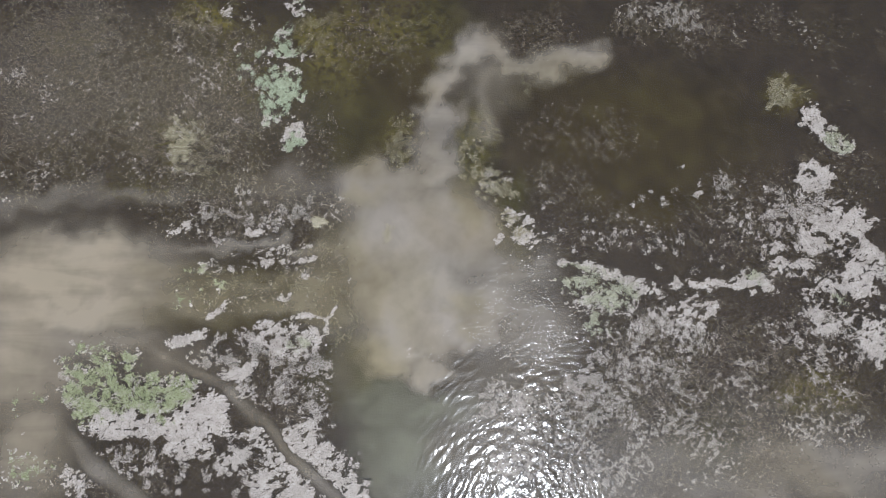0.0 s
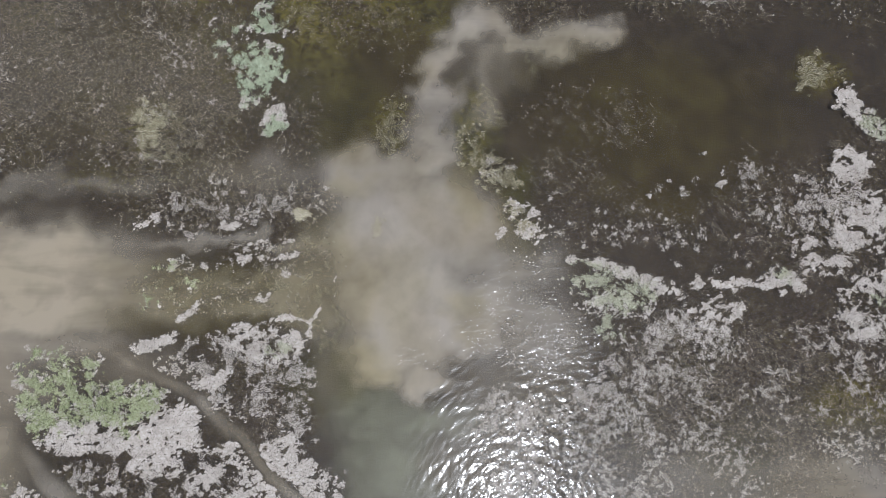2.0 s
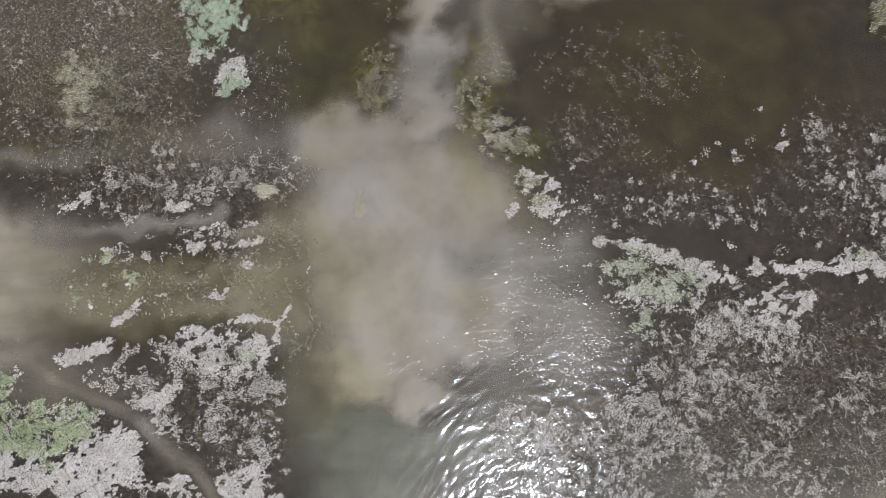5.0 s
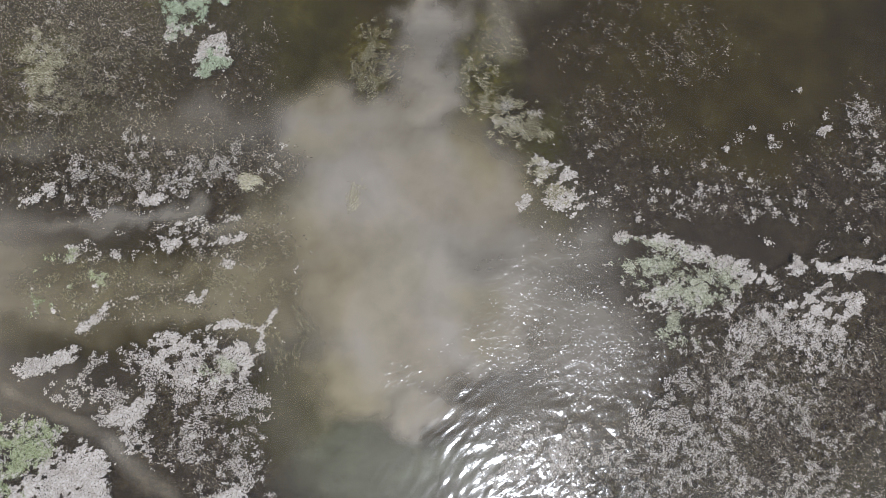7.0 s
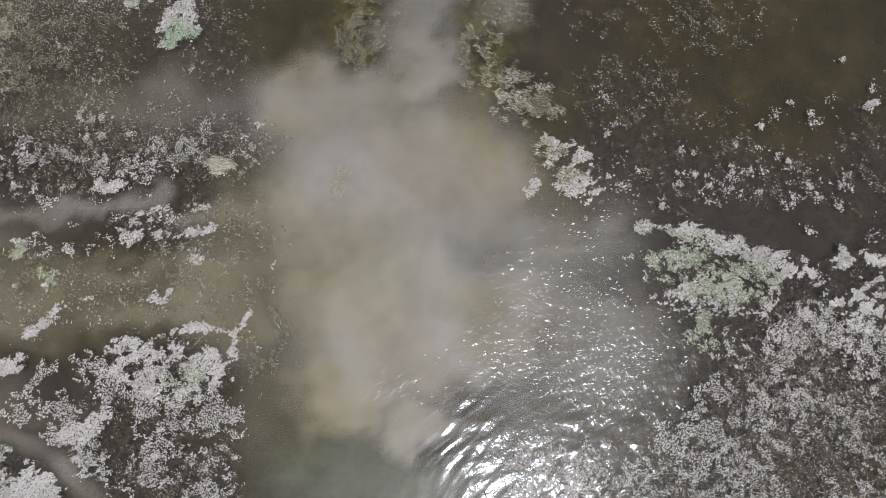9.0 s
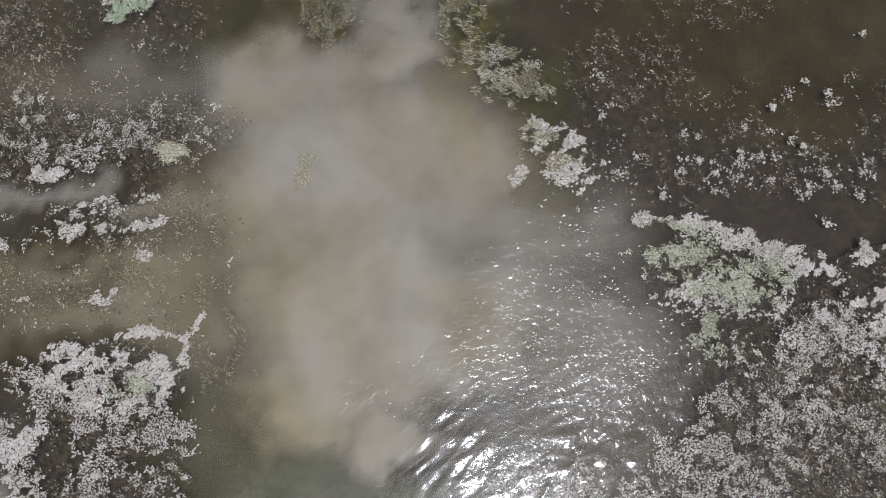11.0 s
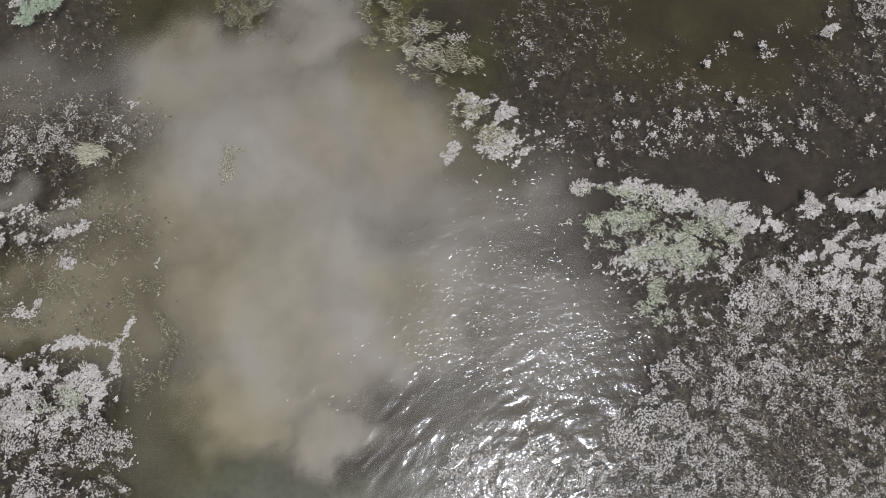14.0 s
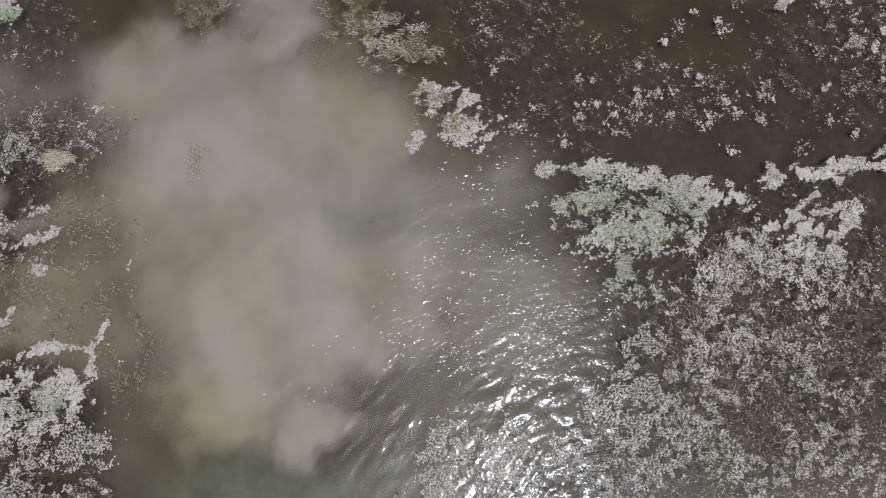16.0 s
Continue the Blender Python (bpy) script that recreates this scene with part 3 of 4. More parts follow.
# ---- building ----
def mesh_from(name, verts, tris, material, smooth=False):
    me = bpy.data.meshes.new(name)
    verts, tris = np.asarray(verts, np.float32), np.asarray(tris, np.int32)
    me.vertices.add(len(verts))
    me.vertices.foreach_set("co", verts.ravel())
    me.loops.add(tris.size)
    me.loops.foreach_set("vertex_index", tris.ravel())
    me.polygons.add(len(tris))
    me.polygons.foreach_set("loop_start", np.arange(0, tris.size, tris.shape[1], dtype=np.int32))
    me.update(calc_edges=True)
    if smooth:
        me.polygons.foreach_set("use_smooth", np.ones(len(tris), bool))
    me.materials.append(material)
    return me


def sheet(name, z, material, fields, label, category):
    """A level sheet: fine over the marsh, then growing to the horizon, with the zones as attributes."""
    def axis(a, b, step):
        out = a - np.cumsum(np.geomspace(1, 500, 14))
        return np.concatenate((out[::-1], np.arange(a, b + step / 2, step), b + np.cumsum(np.geomspace(1, 500, 14))))
    xs, ys = axis(-44, 44, 0.25), axis(-26, 28, 0.25)
    gx, gy = np.meshgrid(xs, ys)
    x, y = gx.ravel(), gy.ravel()
    nx, ny = len(xs), len(ys)
    i, j = np.meshgrid(np.arange(nx - 1), np.arange(ny - 1))
    a = (j * nx + i).ravel()
    quads = np.stack((a, a + 1, a + nx + 1, a + nx), 1)
    me = mesh_from(name, np.stack((x, y, np.full_like(x, z)), 1), quads, material, True)
    for key, f, soft, warp in fields:
        at = me.attributes.new(key, "FLOAT", "POINT")
        at.data.foreach_set("value", level(f, x, y, soft, warp).astype(np.float32))
    return tagged(new(name, me), label, category, kind="structure")


sheet("ground", -0.4, BED, (("olive", OLIVE, 0.5, 1.2), ("teal", TEAL, 0.65, 1.2), ("moss", MOSS, 0.6, 1.2), ("fern", FERN, 0.6, 1.2), ("carpet", WEED, 0.7, 1.3)), "dark brown marsh bed under shallow water", "ground")
sheet("water", 0.0, WATER, (("silt", SILT, 0.52, 1.2), ("haze", HAZE, 0.9, 1.5), ("drain", DRAIN, 0.75, 0.3), ("olive", OLIVE, 0.6, 1.2), ("rust", RUST, 0.7, 1.2), ("waves", WAVES, 0.6, 1.0), ("chop", CHOP, 0.6, 1.0)), "shallow brown marsh water with clouds of tan silt", "water")


def pad_shape(seed, sides=8):
    """A lumpy, flat-topped cushion of matted weed, its rim under water."""
    rng = np.random.default_rng(seed)
    ang = np.linspace(0, 2 * np.pi, sides, endpoint=False) + rng.uniform(-0.25, 0.25, sides)
    rad = rng.uniform(0.5, 1.1, sides) * np.where(np.arange(sides) % 2 == 0, 1.25, 0.8)
    rim = np.stack((rad * np.cos(ang), rad * np.sin(ang), np.full(sides, -0.3)), 1)
    top = np.stack((rad * 0.85 * np.cos(ang), rad * 0.85 * np.sin(ang), rng.uniform(0.08, 0.2, sides)), 1)
    verts = np.concatenate((rim, top, [[rng.uniform(-0.2, 0.2), rng.uniform(-0.2, 0.2), rng.uniform(0.12, 0.28)]]))
    tris = []
    for k in range(sides):
        n = (k + 1) % sides
        tris += [(k, n, sides + n), (k, sides + n, sides + k), (sides + k, sides + n, 2 * sides)]
    return verts, np.array(tris)


def flake_shape(seed, sides=8):
    """A thin scrap of matted weed, a low ragged mound."""
    rng = np.random.default_rng(seed)
    ang = np.linspace(0, 2 * np.pi, sides, endpoint=False) + rng.uniform(-0.3, 0.3, sides)
    rad = rng.uniform(0.35, 1.0, sides) * np.where(np.arange(sides) % 2 == 0, 1.45, 0.75)
    verts = np.concatenate((np.stack((rad * np.cos(ang), rad * np.sin(ang), rng.uniform(-0.15, 0.06, sides)), 1), [[rng.uniform(-0.3, 0.3), rng.uniform(-0.3, 0.3), rng.uniform(0.2, 0.45)]]))
    return verts, np.array([(k, (k + 1) % sides, sides) for k in range(sides)])


def blade_shape(seed, slim=1.0):
    """A narrow leaf bent along its length."""
    rng = np.random.default_rng(seed)
    bend, lift = rng.uniform(-0.35, 0.35), rng.uniform(0.1, 0.35)
    verts, tris = [], []
    for k, (u, w) in enumerate(((-1, 0.07), (-0.35, 0.3), (0.4, 0.24), (1, 0.03))):
        off, w = bend * (1 - u * u), w * slim
        z = 0.06 + lift * (1 - u * u) * 0.5
        verts += [(u, off - w, z), (u, off + w, z + rng.uniform(-0.03, 0.06))]
        if k:
            tris += [(2 * k - 2, 2 * k, 2 * k + 1), (2 * k - 2, 2 * k + 1, 2 * k - 1)]
    return np.array(verts), np.array(tris)


PADS = [pad_shape(s) for s in range(10)]
FLAKES = [flake_shape(s) for s in range(20, 36)]
SCRAPS = [flake_shape(s, 6) for s in range(200, 216)]
BLADES = [blade_shape(s) for s in range(40, 48)]
TUFTS = [blade_shape(s, 1.35) for s in range(80, 90)]
SLIM = [blade_shape(s, 0.6) for s in range(60, 68)]


def spread(shapes, x, y, z, size, turn, stretch, rng, relief=0.4):
    """Many pieces in one mesh: each shape turned, sized and set at its place."""
    pick = rng.integers(0, len(shapes), len(x))
    vs, ts, base = [], [], 0
    for k, (v, t) in enumerate(shapes):
        m = pick == k
        n = int(m.sum())
        if not n:
            continue
        c, s = np.cos(turn[m])[:, None], np.sin(turn[m])[:, None]
        vx, vy = v[None, :, 0] * size[m][:, None] * stretch[m][:, None], v[None, :, 1] * size[m][:, None]
        w = np.stack((x[m][:, None] + vx * c - vy * s, y[m][:, None] + vx * s + vy * c, z[m][:, None] + v[None, :, 2] * size[m][:, None] * relief), 2)
        vs.append(w.reshape(-1, 3))
        ts.append((t[None] + (base + np.arange(n) * len(v))[:, None, None]).reshape(-1, 3))
        base += n * len(v)
    return np.concatenate(vs), np.concatenate(ts)


def candidates(box, step, rng):
    x0, y0, x1, y1 = box
    gx, gy = np.meshgrid(np.arange(x0, x1, step), np.arange(y0, y1, step))
    x, y = gx.ravel(), gy.ravel()
    return x + rng.uniform(-0.6, 0.6, len(x)) * step, y + rng.uniform(-0.6, 0.6, len(x)) * step


def box_of(f, grow=1.8):
    xs, ys = [], []
    for kind, a, b, c, d, e, w in f:
        if kind == 0:
            xs += [a - c, a + c]
            ys += [b - d, b + d]
        else:
            xs += [min(a, c) - e, max(a, c) + e]
            ys += [min(b, d) - e, max(b, d) + e]
    return min(xs) - grow, min(ys) - grow, max(xs) + grow, max(ys) + grow


def part(name, me, parent, label="", kind=""):
    ob = new(name, me)
    ob.parent = parent
    return tagged(ob, label, kind=kind)


PAD_MESHES = [mesh_from("pad", v, t, PAD) for v, t in PADS]
serial = [100]


def weed_mat(label, cover, tint, leaf, stray=0.9):
    """A floating weed mat: separate larger pads, the crust of small ones, and green shoots where it grows."""
    serial[0] += 1
    rng = np.random.default_rng(serial[0])
    box = box_of(cover)
    x, y = candidates(box, 0.056, rng)
    lev = level(cover, x, y, 1.2 - 0.83 * stray, stray) * (1 - level(BARE, x, y, 0.35, 0.3))
    grain = 0.12 if stray > 0.5 else 0.3
    clot = (0.67 - grain) * even(x, y, 1.2, 5, 21) + 0.33 * streaky(x, y, 0.42, 3, 23, 0.4, 1.6) + grain * rng.random(len(x))
    clot = (clot - 0.5) * 1.4 + (0.52 if stray > 0.5 else 0.66)
    keep = (clot < lev * 1.02) & (lev > 0.04) & (streaky(x, y, 0.3, 3, 22, 0.45, 1.5) < 0.26 + 0.63 * lev)
    # underwater flakes in gaps and edges, painting the mat's dark rim
    drowned = ~keep & (clot < lev * 1.2 + 0.12) & (lev > 0.08) & (rng.random(len(x)) < 0.55)
    hx, hy = x[drowned], y[drowned]
    x, y, lev = x[keep], y[keep], lev[keep]
    cx, cy = float(np.mean(x)), float(np.mean(y))
    mat = tagged(new("weed_mat", None), label, "plant mat", "floating weed mats")
    mat.location = (cx, cy, 0)
    x, y = x - cx, y - cy
    leafy = (level(tint, x + cx, y + cy, 0.5, min(stray, 0.8)) if tint else np.zeros_like(x)) > (0.5 * even(x + cx, y + cy, 0.4, 4, 33) + 0.5 * rng.random(len(x))) * (0.8 if leaf is MINT else 1.25) + 0.1
    n = len(x)
    size = (0.032 + 0.03 * rng.random(len(x)) ** 2) * (0.75 + 0.4 * lev)
    dry = ~leafy
    if len(hx):
        h = len(hx)
        v, t = spread(FLAKES, hx - cx, hy - cy, rng.uniform(-0.05, 0.002, h), rng.uniform(0.025, 0.05, h), rng.normal(0.5, 0.8, h), rng.uniform(1.0, 2.0, h), rng)
        part("drowned_weed", mesh_from("drowned_weed", v, t, RIM_SHADE), mat, "grey-brown weed just under the water, darkened as shade around the mat", "stuff")
    if dry.any():
        m = dry
        v, t = spread(FLAKES, x[m], y[m], rng.uniform(0.0, 0.014, m.sum()), size[m], rng.normal(0.5, 0.8, m.sum()), rng.uniform(1.0, 2.1, m.sum()), rng, 0.3)
        part("crust", mesh_from("crust", v, t, CRUST), mat, "pale grey dried weed crust", "stuff")
    if leafy.any():
        m = np.repeat(np.flatnonzero(leafy & (streaky(x + cx, y + cy, 0.4, 3, 45, -0.7, 1.6) < 0.66)), 2)
        v, t = spread(BLADES, x[m] + rng.normal(0, 0.06, len(m)), y[m] + rng.normal(0, 0.07, len(m)), rng.uniform(0.0, 0.05, len(m)), rng.uniform(0.035, 0.075, len(m)), rng.normal(-0.7, 0.8, len(m)), rng.uniform(0.8, 1.4, len(m)), rng)
        part("foliage", mesh_from("foliage", v, t, leaf), mat, "fresh green weed foliage", "stuff")
        m = leafy & (streaky(x + cx, y + cy, 0.2, 3, 44, -0.7) < 0.5)
        v, t = spread(FLAKES, x[m], y[m], rng.uniform(-0.01, 0.01, m.sum()), size[m] * 0.9, rng.uniform(0, 6.3, m.sum()), rng.uniform(0.8, 1.3, m.sum()), rng)
        part("green_cushion", mesh_from("green_cushion", v, t, leaf), mat, "low green weed cushions", "stuff")
    some = rng.permutation(np.flatnonzero(dry))[: min(240, n // 12)]
    for k in some:
        ob = part("pad", PAD_MESHES[int(rng.integers(0, 10))], mat)
        s = rng.uniform(0.04, 0.075)
        ob.matrix_local = pose(x[k], y[k], 0.008, 0, 0, rng.normal(30, 45)) @ Matrix.Diagonal((s * rng.uniform(1.1, 2.0), s, s * 0.45, 1))
    return mat


cover, tint = field(), field()
band(cover, 9.68, -1.34, 12.54, -1.39, 0.45, 0.97)
blob(cover, 11.26, -2.31, 1.92, 1.01, 0.9)
blob(cover, 13.40, -3.21, 2.24, 1.35, 0.95)
band(cover, 13.36, -1.98, 15.50, -2.89, 0.6, 0.9)
band(cover, 15.49, -2.96, 17.06, -3.73, 0.6, 0.82)
blob(cover, 14.09, -4.54, 1.34, 0.67, 0.7)
band(cover, 16.98, -4.14, 19.27, -4.59, 0.7, 0.45)
band(cover, 19.21, -4.92, 21.22, -5.91, 0.7, 0.5)
blob(cover, 11.85, -6.00, 1.43, 1.32, 0.85)
blob(cover, 12.70, -4.06, 2.34, 1.23, 0.92)
blob(cover, 11.56, -4.96, 1.33, 1.00, 0.85)
band(cover, 19.04, -2.26, 21.75, -3.34, 0.23, 0.6)
blob(cover, 21.53, -2.97, 0.45, 0.68, 0.9)
blob(cover, 17.96, -5.59, 1.77, 1.00, 0.3)
blob(tint, 11.26, -2.31, 2.26, 1.13, 1)
blob(tint, 13.35, -3.55, 2.13, 1.30, 1)
blob(tint, 11.85, -6.00, 1.54, 1.43, 1)
weed_mat("broad pale grey-green weed mat floating on dark water", cover, tint, SAGE, 0.6)
cover, tint = field(), field()
blob(cover, 6.76, 2.38, 1.25, 1.5, 0.92)
blob(cover, 5.74, 2.66, 0.92, 0.92, 0.5)
blob(cover, 7.39, 3.34, 0.70, 0.58, 0.9)
blob(cover, 4.65, 1.37, 0.37, 0.50, 0.55)
blob(tint, 6.5, 2.0, 0.9, 1.1, 0.75)
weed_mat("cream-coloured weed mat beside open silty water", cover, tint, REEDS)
cover, tint = field(), field()
band(cover, 30.76, 11.24, 32.99, 8.89, 0.90, 0.97)
blob(tint, 32.84, 9.28, 1.17, 1.31, 1)
weed_mat("small pale weed islet in brown water", cover, tint, SAGE)
cover, tint = field(), field()
blob(cover, -24.67, -12.39, 3.71, 2.27, 0.95)
blob(cover, -21.03, -11.32, 2.28, 1.93, 0.95)
blob(cover, -27.16, -11.31, 2.28, 2.41, 0.9)
blob(cover, -23.47, -13.79, 3.39, 1.13, 0.95)
blob(cover, -26.50, -8.72, 2.83, 1.50, 0.62)
blob(cover, -23.53, -10.02, 2.64, 1.32, 0.6)
blob(tint, -21.04, -11.10, 2.54, 2.10, 1)
blob(tint, -27.41, -10.88, 2.41, 2.85, 1)
blob(tint, -24.82, -10.45, 3.51, 2.11, 1)
blob(tint, -26.50, -8.72, 3.09, 1.59, 1)
weed_mat("green leafy weed island with a pale crusted rim", cover, tint, GREEN)
cover, tint = field(), field()
blob(cover, -17.77, -13.03, 1.92, 1.66, 1.15)
blob(cover, -19.53, -14.30, 2.26, 1.30, 1.05)
blob(cover, -18.80, -15.56, 1.73, 0.61, 0.6)
weed_mat("cracked pale grey weed crust beside a muddy channel", cover, tint, SAGE)
cover, tint = field(), field()
blob(cover, -13.67, 13.20, 1.70, 1.98, 0.88)
blob(cover, -14.33, 11.96, 1.22, 0.94, 0.85)
blob(cover, -13.28, 15.20, 1.24, 0.86, 0.7)
blob(tint, -13.78, 13.45, 2.13, 2.36, 1)
weed_mat("mint-green and cream weed mat in shallow brown water", cover, tint, MINT)
cover, tint = field(), field()
blob(cover, -13.00, 18.00, 1.05, 1.92, 0.75)
blob(cover, -11.66, 16.72, 0.76, 0.57, 0.8)
blob(cover, -12.19, 20.84, 1.26, 0.77, 0.7)
blob(cover, -15.67, 15.60, 1.14, 0.67, 0.55)
blob(tint, -13.13, 17.74, 1.05, 0.96, 1)
weed_mat("mint-green and cream weed mat in shallow brown water", cover, tint, MINT)
cover, tint = field(), field()
blob(cover, -13.21, 13.45, 1.60, 1.42, 0.72)
blob(cover, -12.07, 14.70, 1.04, 0.85, 0.6)
blob(cover, -14.10, 12.20, 0.94, 0.56, 0.6)
blob(cover, -14.29, 10.97, 0.75, 0.38, 0.7)
blob(tint, -13.20, 13.20, 2.83, 2.83, 1)
weed_mat("feathery mint-green weed patch in shallow water", cover, tint, MINT, 0.7)
cover, tint = field(), field()
blob(cover, -16.14, 15.45, 0.95, 0.67, 0.7)
blob(cover, -15.48, 16.72, 1.14, 0.38, 0.5)
blob(cover, -16.95, 17.48, 0.48, 0.48, 0.5)
blob(tint, -16.15, 15.70, 1.90, 1.90, 0.9)
weed_mat("small feathery mint-green weed tuft in shallow water", cover, tint, MINT, 0.7)
cover, tint = field(), field()
blob(cover, -12.94, 19.02, 0.77, 1.25, 0.75)
blob(cover, -11.67, 16.98, 1.05, 0.67, 0.75)
blob(cover, -13.83, 17.23, 0.86, 0.48, 0.7)
blob(cover, -12.05, 21.10, 0.67, 0.67, 0.7)
blob(cover, -18.09, 21.09, 0.77, 0.48, 0.6)
blob(tint, -12.93, 18.77, 2.88, 2.88, 0.8)
weed_mat("feathery cream and mint weed tufts in brown water", cover, tint, MINT, 0.7)
cover, tint = field(), field()
blob(cover, -12.12, 9.36, 0.93, 0.93, 0.85)
blob(cover, -13.11, 10.82, 0.84, 0.38, 0.5)
blob(tint, -12.01, 9.01, 0.84, 0.75, 1)
weed_mat("small mint-green weed mat in shallow brown water", cover, tint, MINT)
cover, tint = field(), field()
blob(cover, 30.68, 6.13, 1.67, 1.26, 0.98)
blob(cover, 33.11, 2.58, 2.12, 2.03, 0.98)
blob(cover, 30.68, 1.18, 2.75, 1.92, 0.85)
blob(cover, 34.06, -1.59, 1.91, 2.64, 0.88)
blob(cover, 34.20, -6.77, 1.34, 2.15, 0.88)
blob(cover, 31.50, -4.54, 2.61, 2.07, 0.66)
blob(cover, 28.19, -1.13, 2.50, 1.27, 0.7)
blob(cover, 27.66, 0.71, 1.56, 1.10, 0.65)
blob(tint, 32.00, -4.09, 0.99, 0.81, 1)
weed_mat("broken pale grey weed crust over dark marsh water", cover, tint, SAGE)
cover, tint = field(), field()
blob(cover, 24.93, -2.14, 1.81, 0.82, 0.8)
band(cover, 21.79, -3.05, 23.55, -2.50, 0.6, 0.65)
band(cover, 18.11, -2.59, 21.26, -2.87, 0.45, 0.55)
band(cover, 16.71, -3.41, 21.57, -5.03, 0.9, 0.55)
blob(tint, 24.95, -1.96, 0.82, 0.54, 1)
weed_mat("narrow broken strip of pale weed crust with a green tuft", cover, tint, SAGE)
cover, tint = field(), field()
band(cover, -19.01, -1.49, -15.83, -1.35, 0.61, 0.62)
band(cover, -15.16, -0.85, -12.28, 0.15, 0.47, 0.68)
band(cover, -12.28, 0.15, -10.62, 0.69, 0.28, 0.6)
band(cover, -14.11, -1.18, -13.08, -0.60, 0.28, 0.85)
band(cover, -12.93, -0.89, -10.16, -0.52, 0.25, 0.97)
weed_mat("long streak of whitish weed drifted in bands", cover, tint, SAGE, 0.42)
cover, tint = field(), field()
band(cover, -21.99, 1.92, -20.32, 2.29, 0.37, 0.85)
band(cover, -15.50, 1.73, -14.49, 1.64, 0.32, 0.8)
band(cover, -10.04, 2.48, -9.03, 2.39, 0.27, 0.7)
weed_mat("whitish drifted weed tufts in a loose row", cover, tint, SAGE)
cover, tint = field(), field()
band(cover, -18.33, -5.04, -17.02, -4.16, 0.30, 0.97)
band(cover, -17.02, -4.16, -15.68, -3.72, 0.16, 0.85)
weed_mat("short bright streak of whitish weed", cover, tint, SAGE, 0.42)
cover, tint = field(), field()
blob(cover, -12.38, -3.89, 0.77, 0.38, 0.65)
band(cover, -12.92, -4.04, -11.83, -3.84, 0.22, 0.97)
weed_mat("short bright streak of whitish weed", cover, tint, SAGE, 0.42)
cover, tint = field(), field()
band(cover, -11.62, -5.49, -10.68, -5.09, 0.22, 0.97)
band(cover, -10.68, -5.09, -9.04, -5.40, 0.22, 0.97)
band(cover, -9.04, -5.40, -8.24, -4.46, 0.19, 0.9)
band(cover, -8.90, -5.40, -9.01, -6.39, 0.14, 0.95)
band(cover, -14.86, -6.10, -12.82, -6.06, 0.33, 0.97)
weed_mat("curled whitish weed fringe beside a pale pad field", cover, tint, SAGE, 0.42)
cover, tint = field(), field()
band(cover, -20.96, -7.41, -18.80, -6.49, 0.47, 0.97)
weed_mat("short bright streak of whitish weed", cover, tint, SAGE, 0.42)
cover, tint = field(), field()
blob(cover, -10.47, -1.98, 0.78, 0.36, 0.72)
blob(cover, -8.01, -0.21, 0.56, 0.42, 0.55)
blob(cover, -14.89, 1.64, 0.51, 0.45, 0.85)
weed_mat("small whitish weed tuft in tan water", cover, tint, SAGE, 0.42)
cover, tint = field(), field()
blob(cover, -12.41, -7.32, 2.13, 1.24, 0.72)
blob(cover, -10.41, -7.32, 1.16, 1.16, 0.85)
blob(cover, -14.43, -6.97, 1.33, 0.71, 0.6)
blob(tint, -11.07, -7.50, 0.98, 0.53, 1)
weed_mat("dense field of pale pads fringing dark water", cover, tint, SAGE)
cover, tint = field(), field()
blob(cover, -16.07, -9.72, 1.06, 0.66, 0.97)
blob(cover, -15.26, -10.89, 1.23, 0.44, 0.6)
weed_mat("round pale weed mat on dark water", cover, tint, SAGE)
cover, tint = field(), field()
blob(cover, -10.82, -14.81, 2.00, 1.82, 0.97)
blob(cover, -8.19, -15.78, 2.08, 1.90, 0.82)
blob(cover, -6.84, -18.14, 1.72, 1.03, 0.93)
weed_mat("wide broken pale weed field with bluish gaps", cover, tint, SAGE)
cover, tint = field(), field()
band(cover, -14.53, -14.39, -10.48, -18.47, 0.96, 0.9)
blob(cover, -15.94, -16.48, 1.64, 1.21, 0.7)
blob(cover, -12.86, -18.05, 1.80, 1.12, 0.72)
weed_mat("pale weed bank along a narrow muddy channel", cover, tint, SAGE)
cover, tint = field(), field()
blob(cover, -27.90, -17.71, 1.20, 1.20, 0.75)
blob(cover, -25.93, -15.55, 1.56, 0.43, 0.5)
blob(cover, -22.78, -17.30, 1.72, 0.86, 0.5)
weed_mat("pale weed crust at the marsh edge", cover, tint, SAGE)
cover, tint = field(), field()
blob(cover, -31.40, -17.00, 1.81, 1.50, 0.5)
blob(cover, -32.33, -12.17, 1.31, 1.75, 0.25)
blob(tint, -31.40, -17.00, 1.93, 1.72, 1)
blob(tint, -32.33, -12.17, 1.31, 1.75, 1)
weed_mat("low green plants growing in tan silt", cover, tint, GREEN)
cover, tint = field(), field()
band(cover, -20.87, -4.09, -17.93, -3.04, 0.55, 0.5)
band(cover, -21.18, -2.15, -18.31, -1.56, 0.33, 0.38)
band(cover, -20.65, -3.41, -19.32, -2.88, 0.39, 0.5)
blob(tint, -19.57, -3.15, 4.41, 2.48, 1)
weed_mat("thin green weed streaks in tan water", cover, tint, GREEN)
cover, tint = field(), field()
blob(cover, 20.91, 4.61, 0.55, 0.46, 0.92)
weed_mat("isolated pale weed tuft on dark water", cover, tint, SAGE)

# ---- patches of longer reeds, their blades bent flat on the water ----
REED_MESHES = [mesh_from("blade", v, t, REED_ONE) for v, t in (blade_shape(s, 0.32) for s in range(120, 132))]


